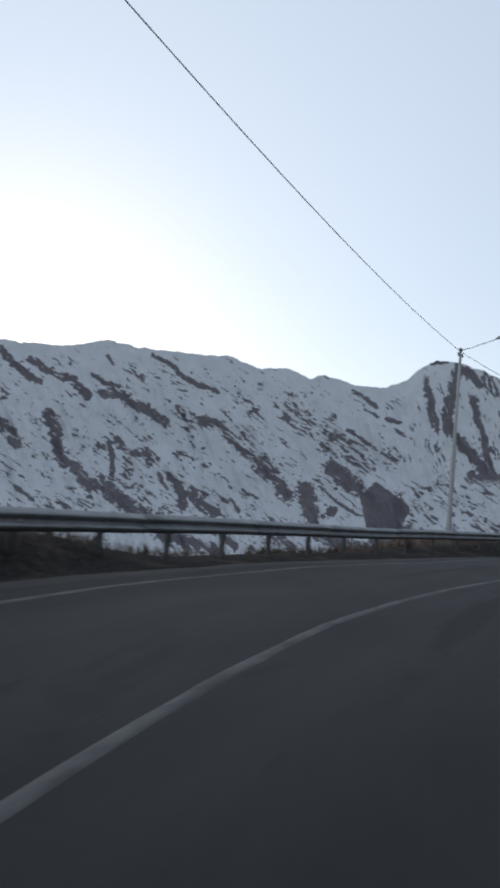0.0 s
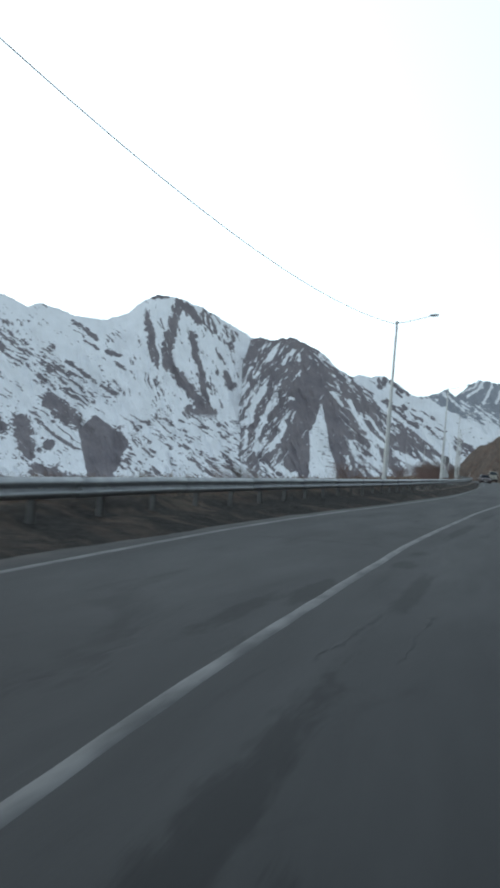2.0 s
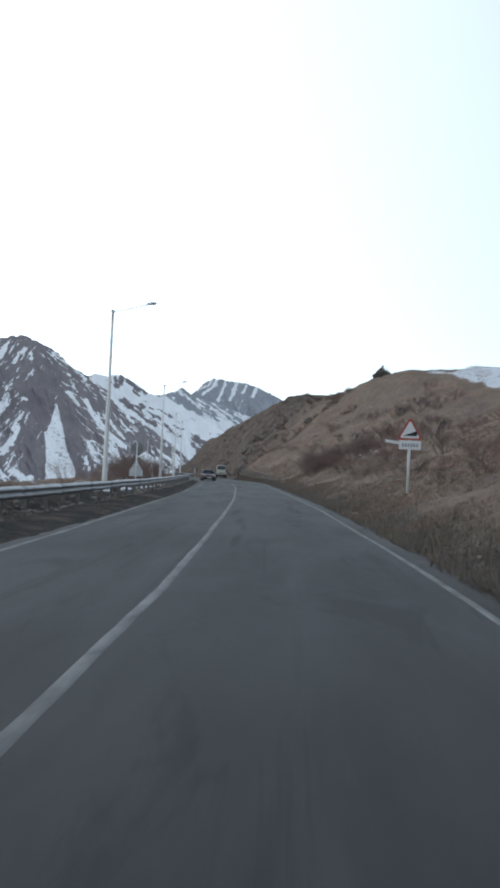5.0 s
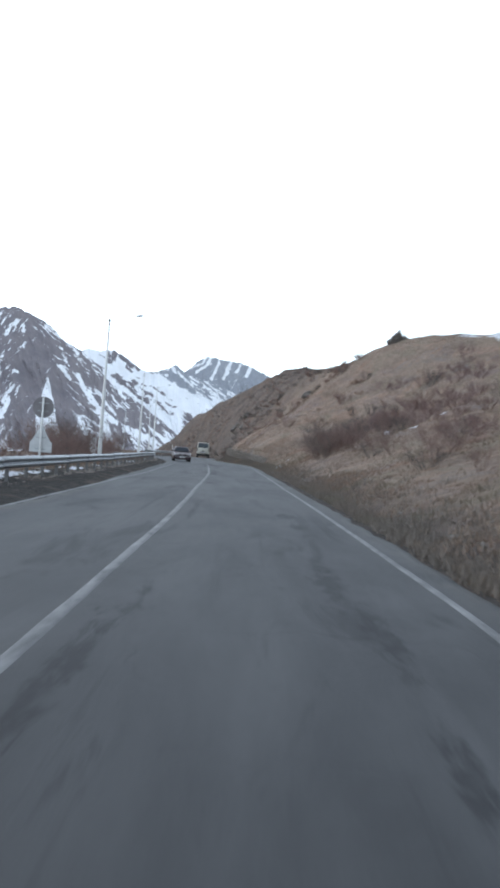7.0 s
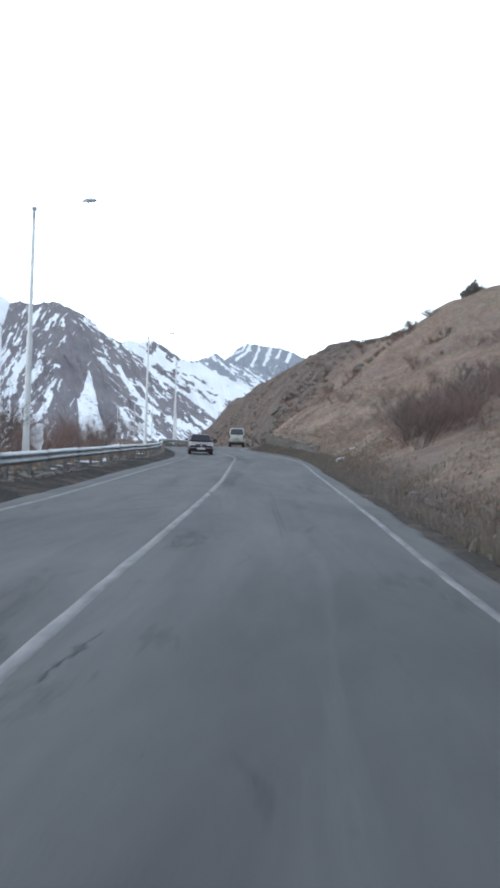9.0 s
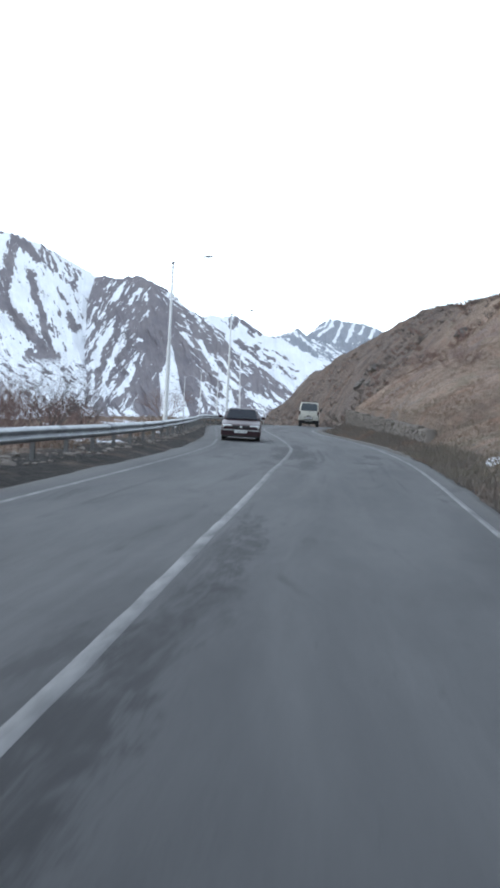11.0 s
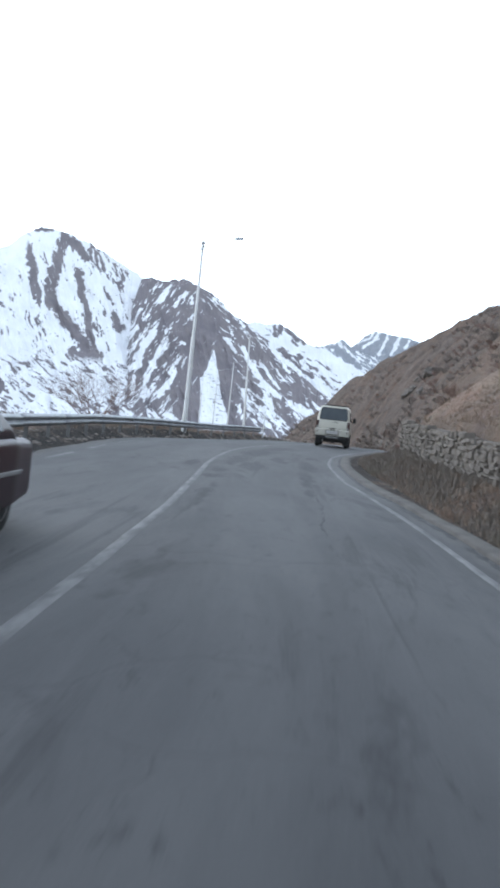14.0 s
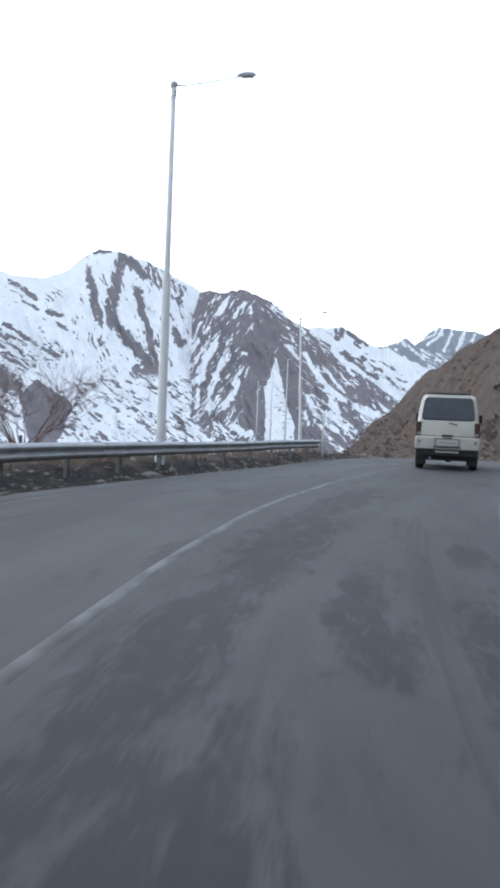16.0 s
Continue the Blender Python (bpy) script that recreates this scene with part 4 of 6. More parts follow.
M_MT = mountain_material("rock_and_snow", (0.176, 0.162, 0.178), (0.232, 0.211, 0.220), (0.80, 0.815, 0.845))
# the two farthest peaks have haze put into a paler, bluer rock colour
M_MT_HAZED = mountain_material("hazed_far_rock_and_snow", (0.27, 0.285, 0.32), (0.325, 0.34, 0.372), (0.80, 0.815, 0.845))
mountain("snowy_mountain", ((-42, 9.0), (-34.9, 9.18), (-32.7, 9.1), (-30, 9.37), (-27.7, 9.98), (-25.4, 9.73), (-22.1, 9.67), (-19.1, 9.77), (-17, 9.08), (-14.6, 9.28),
         (-13.1, 8.68), (-12.1, 8.99), (-10.1, 8.5), (-7.8, 8.4), (-6.3, 9.05), (-5.3, 9.98), (-4.4, 10.45), (-3.7, 10.5), (-2.4, 10.3), (-0.8, 9.75), (1, 8.95), (2.5, 8.2), (4.5, 7.6), (6, 6)),
         -6, 3700, 2500, 0.046, rock_left, 90, 5, "snow-covered mountain slope with brown rock streaks", M_MT)
mountain("rocky_mountain", ((0.6, -3), (1.1, 1.0), (1.5, 3.4), (2.0, 6.5), (2.4, 8.1), (3.0, 8.3), (4.1, 8.12), (5.15, 8.55), (6.1, 8.15), (7.3, 7.68), (8.1, 7.05), (8.9, 6.45), (9.75, 5.98), (10.7, 5.12), (12.4, 3.7), (14.5, 2.4),
         (16.7, 0.9), (18, -0.2), (20, -1.5), (24, -3)),
         -5, 3500, 2700, 0.040, rock_buttress, 70, 9, "brown rocky mountain with snow in its gullies", M_MT)
mountain("snowy_peak", ((7, 4.5), (9.3, 5.95), (10.5, 6.22), (11.1, 6.05), (11.9, 6.3), (12.65, 5.95), (13.8, 5.2), (14.6, 4.95), (15.7, 4.55), (17.4, 3.75), (19.2, 2.7), (23, 1.0), (30, -1)),
         -3, 4200, 3600, 0.045, rock_white_peak, 60, 13, "white snow slope below a small peak", M_MT)
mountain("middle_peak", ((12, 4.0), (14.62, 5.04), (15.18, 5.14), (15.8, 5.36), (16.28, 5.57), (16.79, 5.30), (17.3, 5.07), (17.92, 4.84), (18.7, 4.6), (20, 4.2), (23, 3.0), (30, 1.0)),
         -2, 4380, 4100, 0.045, rock_middle_peak, 50, 15, "small grey peak streaked with snow", M_MT_HAZED)
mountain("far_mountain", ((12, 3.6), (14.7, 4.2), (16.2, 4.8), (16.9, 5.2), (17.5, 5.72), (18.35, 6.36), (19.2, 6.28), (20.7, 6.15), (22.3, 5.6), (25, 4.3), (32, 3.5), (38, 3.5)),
         -2, 4550, 4250, 0.050, rock_far, 60, 17, "distant grey mountain striped with snow", M_MT_HAZED)


def valley_floor():
    """The snowed-in valley bottom far below the road."""
    x, y = np.meshgrid(np.linspace(-3000, 1400, 90), np.linspace(-600, 3600, 90), indexing="ij")
    z = -205 + 40 * (fractal(x * 0.003, y * 0.003, 4, 0.5, 151) - 0.5)
    rock = smooth(0.5, 0.62, fractal(x * 0.006, y * 0.006, 5, 0.6, 153))
    me = grid_mesh("valley_floor", np.stack([x, y, z], -1), 90, 90, M_MT, {"rock": rock})
    tagged(new("valley_floor", me), "snowy valley bottom with bare brown patches", "ground", kind="structure")


valley_floor()


# ---- guard rail ----
RAIL_TOP = 0.78


def beam_profile():
    """W-beam cross-section: (towards the road, height)."""
    pts = []
    for i in range(13):
        u = i / 12
        pts.append((0.083 * (0.5 - 0.5 * math.cos(4 * math.pi * u)) ** 0.8, u * 0.31))
    return pts


def build_rail(s0, s1):
    span = 4.0
    n = int((s1 - s0) / span)
    group = "guard rail beams"
    prof = beam_profile()
    for i in range(n):
        a, b = s0 + i * span, s0 + (i + 1) * span + 0.12
        ss = np.linspace(a, b, 7)
        jog = 0.025 * (random.random() - 0.5)
        rows = []
        for s in ss:
            for q, h in prof:
                rows.append(on_road(s, RAIL(s) + q + (0.006 if i % 2 else 0), RAIL_TOP - 0.31 + h + jog * (s - a) / span))
        me = grid_mesh("guard_rail", np.array(rows), len(ss), len(prof), M_GALV)
        rail = tagged(new("guard_rail", me), "weathered galvanised steel guard rail beam along the road", "guard rail", group)
        md = rail.modifiers.new("thick", "SOLIDIFY")
        md.thickness, md.offset = 0.006, 0
        for k in range(2):
            s = a + 1.0 + 2.0 * k
            zg = float(ground_z(s, float(RAIL(s)) - 0.12)) - 0.15
            m = Matrix.Translation(Vector(on_road(s, RAIL(s) - 0.10))) @ pose(0, 0, 0, 0, 0, heading(s))
            bm = bmesh.new()
            h = RAIL_TOP - 0.04 - zg
            box(bm, (0.010, 0.080, h), (-0.040, 0, zg + h / 2))
            box(bm, (0.080, 0.008, h), (0, -0.036, zg + h / 2))
            box(bm, (0.080, 0.008, h), (0, 0.036, zg + h / 2))
            box(bm, (0.10, 0.16, 0.20), (0.055, 0, RAIL_TOP - 0.155))
            bm.transform(m)
            part("post", bm, M_RAILPOST, rail, "steel channel post with spacer block")
            bm = bmesh.new()
            box(bm, (0.014, 0.07, 0.065), (0.117, 0, RAIL_TOP - 0.155), 0.005, pose(0, 0, 0, 0, 0, 25))
            bm.transform(m)
            part("reflector", bm, M_REFLECTOR, rail, "small white reflector plate")


build_rail(20, 268)


# ---- street lamps and cable ----
POLES = [(-7.0, 6.0), (-1.47, 36.76), (12.78, 64.67), (24.6, 94.9), (35.89, 126.97), (46.85, 160.99), (55.35, 186.9), (65.2, 226.0), (70.2, 268.0), (72.2, 298.0), (73.5, 330.0)]


def street_lamp(h=8.62):
    lamp = thing("street_lamp", Matrix(), "tall grey steel street lamp with a single arm", "street lamp", "street lamps along the guard rail")
    bm = bmesh.new()
    tube(bm, [(0, 0, -6.0), (0, 0, 0.9), (0, 0, 0.95), (0, 0, h * 0.50), (0, 0, h * 0.51), (0, 0, h)], [0.130, 0.125, 0.112, 0.100, 0.076, 0.056], 12)
    part("pole", bm, M_POLE, lamp)
    bm = bmesh.new()
    tube(bm, [(0, 0, h - 0.10), (0.5, 0, h + 0.0), (1.1, 0, h + 0.18), (1.58, 0, h + 0.32)], 0.018, 8)
    part("arm", bm, M_POLE, lamp)
    bm = bmesh.new()
    box(bm, (0.16, 0.16, 0.10), (0, 0, h - 0.08), 0.02)
    box(bm, (0.05, 0.5, 0.05), (0, 0, h - 0.35), 0.01)
    part("bracket", bm, M_LAMP, lamp)
    for y in (-0.22, 0.22):
        bm = bmesh.new()
        tube(bm, [(0, y, h - 0.34), (0, y, h - 0.28), (0, y, h - 0.22)], [0.03, 0.045, 0.025], 8)
        part("insulator", bm, M_LAMP, lamp)
    bm = bmesh.new()
    r = bmesh.ops.create_uvsphere(bm, u_segments=16, v_segments=8, radius=1)
    for v in bm.verts:
        v.co.z = max(v.co.z, -0.25)
        w = 0.75 + 0.25 * v.co.x
        v.co = Vector((v.co.x * 0.25, v.co.y * 0.11 * w, v.co.z * 0.085))
    bm.transform(Matrix.Translation((1.78, 0, h + 0.38)) @ pose(0, 0, 0, 0, -10, 0))
    head = part("lamp_head", bm, M_LAMP, lamp)
    bm = bmesh.new()
    box(bm, (0.30, 0.15, 0.03), (0, 0, 0), 0.012)
    bm.transform(Matrix.Translation((1.82, 0, h + 0.355)) @ pose(0, 0, 0, 0, -10, 0))
    part("lens", bm, M_LENS, head, "dull glass lens")
    return lamp


def nearest(x, y):
    i = int(np.argmin((LINE[:, 0] - x) ** 2 + (LINE[:, 1] - y) ** 2))
    s = float(LEN[i])
    h = HEAD[i]
    return s, (x - LINE[i, 0]) * math.cos(h) - (y - LINE[i, 1]) * math.sin(h)


first = None
for i, (x, y) in enumerate(POLES):
    s, off = nearest(x, y)
    z = 0.05 if abs(off) < 8.5 else float(ground_z(s, off))
    m = pose(x, y, 0, 0, 0, heading(s) + (8, 0, 10, 5, 15, 10, 35, 10, 10, 10, 10)[i])
    if first is None:
        first = street_lamp()
        first.matrix_basis = m
    else:
        twin = copy_thing(first, m)
        if i == 6:
            twin.scale = (1, 1, 1.07)
        if i == 7:                                  # this one leans
            twin.matrix_basis = Matrix.Translation(m.translation) @ Matrix.Rotation(math.radians(-2.3), 4, (0.34, 0.94, 0)) @ m.to_3x3().to_4x4()
first.scale = (1, 1, 1.12)


def cable(a, b, sag):
    cu = bpy.data.curves.new("cable", "CURVE")
    cu.dimensions, cu.bevel_depth, cu.bevel_resolution = "3D", 0.012, 2
    sp = cu.splines.new("POLY")
    sp.points.add(16)
    for i in range(17):
        u = i / 16
        sp.points[i].co = (*(Vector(a).lerp(Vector(b), u) - Vector((0, 0, sag * 4 * u * (1 - u)))), 1)
    cu.materials.append(M_WIRE)
    tagged(new("cable", cu), "thin grey overhead cable between street lamps", "cable", "overhead cables")


for (x0, y0), (x1, y1), sag in zip(POLES[:2], POLES[1:3], (0.45, 0.95)):
    cable((x0, y0, 9.5 if y0 < 10 else 8.46), (x1, y1, 8.46), sag)


# ---- more materials ----
M_CREAM = plain("dusty_cream_car_paint", (0.50, 0.48, 0.415), (0.43, 0.415, 0.355), 2.5, 0.38, 0, 0.5)
M_BUMPER = plain("dirty_cream_bumper", (0.46, 0.44, 0.385), (0.36, 0.34, 0.295), 5, 0.5, 0, 0.4)
# cream darkened to hold the shade of the van's plate recess
M_SHADECREAM = plain("shaded_cream_recess", (0.27, 0.26, 0.235), (0.21, 0.20, 0.18), 6, 0.6)
M_MAROON = plain("dark_maroon_car_paint", (0.022, 0.006, 0.009), (0.030, 0.009, 0.012), 3, 0.35, 0.0, 0.28)
M_BLACK = plain("dark_plastic", (0.018, 0.018, 0.019), (0.030, 0.029, 0.028), 6, 0.75)
M_TYRE = plain("dusty_tyre_rubber", (0.014, 0.014, 0.014), (0.028, 0.027, 0.025), 9, 0.9)
M_RIM = plain("grey_steel_rim", (0.28, 0.28, 0.28), (0.40, 0.40, 0.40), 8, 0.5, 0.6)
M_CARGLASS = plain("tinted_car_glass", (0.040, 0.050, 0.058), (0.056, 0.066, 0.074), 2, 0.2, 0, 0.35)
M_DARKGLASS = plain("dark_windscreen_glass", (0.010, 0.013, 0.019), (0.017, 0.022, 0.030), 2, 0.25, 0, 0.05)
M_REDLENS = plain("dark_red_light_lens", (0.036, 0.014, 0.013), (0.056, 0.020, 0.017), 5, 0.3)
M_CLEARLENS = plain("clear_light_lens", (0.55, 0.56, 0.56), (0.68, 0.69, 0.69), 7, 0.15, 0.3)
M_DULLENS = plain("dusty_pale_lens", (0.20, 0.20, 0.195), (0.28, 0.28, 0.27), 7, 0.4)
M_OLDPLATE = plain("dusty_number_plate", (0.40, 0.395, 0.38), (0.50, 0.495, 0.475), 8, 0.6)
M_PLATE = plain("white_number_plate", (0.66, 0.66, 0.65), (0.74, 0.74, 0.73), 8, 0.5)
M_INK = plain("faded_dark_print", (0.20, 0.20, 0.21), (0.26, 0.26, 0.27), 8, 0.6)
M_SIGNWHITE = plain("faded_white_sign_face", (0.62, 0.62, 0.62), (0.70, 0.70, 0.70), 4, 0.5)
M_SIGNRED = plain("faded_red_sign_border", (0.36, 0.05, 0.045), (0.42, 0.08, 0.06), 4, 0.5)
M_SIGNBACK = plain("bare_sign_back", (0.42, 0.43, 0.43), (0.52, 0.53, 0.53), 3, 0.6, 0.3)
M_DARKBACK = plain("dark_sign_back", (0.15, 0.14, 0.145), (0.19, 0.18, 0.185), 3, 0.7)
M_SIGNPOST = plain("white_painted_post", (0.50, 0.50, 0.49), (0.62, 0.62, 0.60), 3, 0.7)
M_STONE = plain("grey_field_stone", (0.150, 0.131, 0.115), (0.250, 0.220, 0.194), 3.5, 0.95, 0, 0.2, 0.6, 0.45)
M_MORTAR = plain("earthy_wall_core", (0.135, 0.115, 0.099), (0.20, 0.175, 0.152), 3, 0.95, 0, 0.1, 0.5)
M_TWIG = plain("red_brown_twigs", (0.142, 0.092, 0.080), (0.205, 0.134, 0.114), 3, 0.9)
M_TWIG_RED = plain("russet_twigs", (0.128, 0.082, 0.064), (0.180, 0.114, 0.088), 3, 0.9)
M_TWIG_PURPLE = plain("purple_grey_twigs", (0.150, 0.098, 0.094), (0.205, 0.136, 0.126), 3, 0.9)
M_TWIG_GREY = plain("grey_brown_twigs", (0.082, 0.067, 0.060), (0.122, 0.101, 0.088), 3, 0.9)
M_OUTCROP = plain("weathered_hill_rock", (0.095, 0.085, 0.078), (0.17, 0.15, 0.135), 1.1, 0.95, 0, 0.2, 0.6)
M_JUNIPER = plain("dark_evergreen_needles", (0.150, 0.138, 0.126), (0.225, 0.206, 0.188), 3, 0.9)
M_BAG = plain("white_plastic_sheet", (0.68, 0.69, 0.70), (0.78, 0.79, 0.80), 5, 0.45)


def grass_material(name, a, b, rust=0.5):
    k = Mat(name, 0.95, 0, 0.1)
    g = k.t.nodes.new("ShaderNodeNewGeometry")
    c = k.mix(g.outputs["Random Per Island"], a, b)
    v = k.coords()
    c = k.mix(k.math("MULTIPLY", k.ramp(k.noise(v, 0.19, 5, 0.7, 1.2), 0.50, 0.60), rust), c, (0.215, 0.138, 0.102))
    c = k.mix(k.math("MULTIPLY", k.ramp(k.noise(v, 0.15, 5, 0.7, 1.0), 0.52, 0.60), 0.5), c, (0.172, 0.152, 0.112))
    k.color(c)
    return k.m


M_GRASS = grass_material("dry_straw_grass", (0.180, 0.137, 0.110), (0.305, 0.234, 0.183))
M_DEADGRASS = grass_material("dead_brown_grass", (0.138, 0.119, 0.103), (0.222, 0.190, 0.162), 0.12)


# ---- vehicles ----
def loft(bm, rings):
    """Closed rings of equal length joined into a skin with end caps."""
    made = [[bm.verts.new(p) for p in r] for r in rings]
    n = len(made[0])
    for r0, r1 in zip(made, made[1:]):
        for k in range(n):
            bm.faces.new((r0[k], r0[(k + 1) % n], r1[(k + 1) % n], r1[k])).smooth = True
    bm.faces.new(list(reversed(made[0])))
    bm.faces.new(made[-1])
    bmesh.ops.recalc_face_normals(bm, faces=bm.faces)
    return bm


def plan_ring(hx, y0, y1, z, r=0.18, seg=5):
    """A rounded rectangle in plan."""
    pts = []
    for cx, cy, a0 in ((hx - r, y1 - r, 0), (-hx + r, y1 - r, 90), (-hx + r, y0 + r, 180), (hx - r, y0 + r, 270)):
        for i in range(seg):
            a = radians(a0 + 90 * i / (seg - 1))
            pts.append((cx + r * math.cos(a), cy + r * math.sin(a), z))
    return pts


def section_ring(hx, z0, z1, y, r=0.08, seg=4):
    """A rounded rectangle across the car."""
    return [(p[0], y, p[1]) for p in plan_ring(hx, z0, z1, 0, r, seg)]


def wheel(parent, x, y, radius, width, side):
    bm = bmesh.new()
    prof = [(-width / 2, radius * 0.62), (-width / 2, radius * 0.92), (-width * 0.36, radius), (width * 0.36, radius), (width / 2, radius * 0.92), (width / 2, radius * 0.62)]
    rings = [[(x + px, y + pr * math.cos(2 * math.pi * k / 24), radius + pr * math.sin(2 * math.pi * k / 24)) for k in range(24)] for px, pr in prof]
    loft(bm, rings)
    w = part("wheel", bm, M_TYRE, parent, "black dusty tyre on a steel rim")
    bm = bmesh.new()
    d = side * (width / 2 + 0.004)
    rings = [[(x + d * q, y + pr * math.cos(2 * math.pi * k / 20), radius + pr * math.sin(2 * math.pi * k / 20)) for k in range(20)] for q, pr in ((0.5, radius * 0.61), (1.0, radius * 0.60), (0.8, radius * 0.5), (0.75, radius * 0.2), (0.95, radius * 0.14))]
    loft(bm, rings)
    part("rim", bm, M_RIM, w)


def slab(corners, depth):
    """A thin plate through four corners, pushed out by depth along its normal."""
    bm = bmesh.new()
    c = [Vector(p) for p in corners]
    n = (c[1] - c[0]).cross(c[3] - c[0]).normalized() * depth
    a = [bm.verts.new(p - n * 0.5) for p in c]
    b = [bm.verts.new(p + n) for p in c]
    bm.faces.new(list(reversed(a)))
    bm.faces.new(b)
    for k in range(4):
        bm.faces.new((a[k], a[(k + 1) % 4], b[(k + 1) % 4], b[k]))
    bmesh.ops.recalc_face_normals(bm, faces=bm.faces)
    bmesh.ops.bevel(bm, geom=list(bm.edges), offset=min(0.012, depth), segments=1, affect="EDGES")
    return bm


def pane(corners, depth, r=0.12, seg=5):
    """A plate through four corners with rounded corners, pushed out by depth along its normal; r is a share of its height."""
    c = [Vector(p) for p in corners]
    w = ((c[1] - c[0]).length + (c[2] - c[3]).length) / 2
    h = (c[3] - c[0]).length
    rx = r * h / w
    ring = []
    for cu, cv, a0 in ((1 - rx, 1 - r, 0), (rx, 1 - r, 90), (rx, r, 180), (1 - rx, r, 270)):
        for i in range(seg):
            a = radians(a0 + 90 * i / (seg - 1))
            u, v = cu + rx * math.cos(a), cv + r * math.sin(a)
            ring.append(c[0].lerp(c[1], u).lerp(c[3].lerp(c[2], u), v))
    n = (c[1] - c[0]).cross(c[3] - c[0]).normalized() * depth
    bm = bmesh.new()
    loft(bm, [[p - n * 0.5 for p in ring], [p + n for p in ring]])
    for f in bm.faces:
        f.smooth = False
    return bm


def bars(parent, x0, x1, z0, z1, y, n, facing):
    """Plain bars where a plate carries unreadable print."""
    w = (x1 - x0) / n
    for k in range(n):
        bm = bmesh.new()
        box(bm, (w * 0.55, 0.004, z1 - z0), (x0 + w * (k + 0.5), y + facing * 0.006, (z0 + z1) / 2))
        part("print_bar", bm, M_INK, parent)


def build_van(m):
    van = thing("van", m, "dusty cream passenger van seen from behind on the road", "van")
    bm = bmesh.new()
    levels = [(0.52, 0.79, -2.16, 2.15), (0.56, 0.82, -2.20, 2.20), (0.63, 0.84, -2.22, 2.22), (0.95, 0.845, -2.22, 2.20), (1.12, 0.835, -2.21, 2.12),
              (1.22, 0.815, -2.18, 1.98), (1.50, 0.785, -2.09, 1.66), (1.72, 0.745, -2.01, 1.42), (1.83, 0.715, -1.95, 1.30), (1.90, 0.65, -1.85, 1.18), (1.925, 0.54, -1.70, 1.0)]
    loft(bm, [plan_ring(hx, y0, y1, z, 0.17 if z < 1.8 else 0.2) for z, hx, y0, y1 in levels])
    part("body", bm, M_CREAM, van)
    yr = lambda z: np.interp(z, [l[0] for l in levels], [l[2] for l in levels])
    hw = lambda z: np.interp(z, [l[0] for l in levels], [l[1] for l in levels])

    def rear(x, z, out=0.0):
        return (x, float(yr(z)) - out, z)

    seal = part("window_seal", pane([rear(0.715, 1.255, 0.008), rear(-0.715, 1.255, 0.008), rear(-0.635, 1.83, 0.008), rear(0.635, 1.83, 0.008)], 0.016, 0.17), M_BLACK, van)
    part("rear_window", pane([rear(0.69, 1.28, 0.014), rear(-0.69, 1.28, 0.014), rear(-0.615, 1.81, 0.014), rear(0.615, 1.81, 0.014)], 0.02, 0.16), M_CARGLASS, seal, "dark tinted rear window")
    bm = bmesh.new()
    box(bm, (1.12, 0.10, 0.035), (0, -1.80, 1.935), 0.012)
    part("roof_deflector", bm, M_BLACK, van, "dark strip along the rear of the roof")
    bm = bmesh.new()
    tube(bm, [(0.02, float(yr(1.2)) - 0.03, 1.17), (0.10, float(yr(1.2)) - 0.035, 1.19), (0.26, float(yr(1.2)) - 0.03, 1.14)], 0.014, 6)
    part("wiper", bm, M_BLACK, van)
    for x0, x1, z0, z1 in ((-0.69, 0.69, 0.852, 0.868), (-0.69, -0.678, 0.62, 1.18), (0.678, 0.69, 0.62, 1.18)):
        part("tailgate_seam", slab([rear(x1, z0), rear(x0, z0), rear(x0, z1), rear(x1, z1)], 0.005), M_BLACK, van)
    bm = bmesh.new()
    box(bm, (0.30, 0.035, 0.05), (0.0, -2.232, 0.872), 0.012)
    part("tailgate_handle", bm, M_BLACK, van)
    for sx in (-1, 1):
        bm = bmesh.new()
        box(bm, (0.15, 0.10, 0.36), (sx * 0.775, -2.165, 1.03), 0.02)
        lamp = part("tail_light", bm, M_REDLENS, van, "dark red tail light")
        bm = bmesh.new()
        box(bm, (0.12, 0.012, 0.07), (sx * 0.755, -2.217, 0.91), 0.004)
        part("reversing_lens", bm, M_DULLENS, lamp)
        bm = bmesh.new()
        box(bm, (0.05, 0.02, 0.055), (sx * 0.74, -2.318, 0.71), 0.008)
        part("reflector", bm, M_REDLENS, van)
    bm = bmesh.new()
    loft(bm, [section_ring(0.83, 0.545, 0.80, -2.315, 0.05), section_ring(0.86, 0.52, 0.83, -2.275, 0.05), section_ring(0.865, 0.515, 0.835, -2.20, 0.05), section_ring(0.855, 0.515, 0.835, -1.80, 0.05)])
    bumper = part("rear_bumper", bm, M_BUMPER, van, "scuffed cream rear bumper")
    # flat panel: the recess is drawn by its shaded colour
    bm = bmesh.new()
    box(bm, (0.70, 0.014, 0.225), (0.0, -2.316, 0.70), 0.006)
    part("plate_recess", bm, M_SHADECREAM, bumper)
    bm = bmesh.new()
    box(bm, (0.72, 0.03, 0.035), (0.0, -2.318, 0.585), 0.008)
    part("recess_lip", bm, M_BLACK, bumper)
    bm = bmesh.new()
    box(bm, (0.24, 0.03, 0.03), (0.0, -2.318, 0.812), 0.008)
    part("plate_lamp", bm, M_BLACK, bumper)
    bm = bmesh.new()
    box(bm, (0.54, 0.012, 0.135), (0, -2.328, 0.695), 0.003)
    plate = part("number_plate", bm, M_OLDPLATE, van, "dusty white number plate with dark bars")
    bars(plate, -0.23, 0.23, 0.66, 0.73, -2.330, 8, -1)
    bm = bmesh.new()
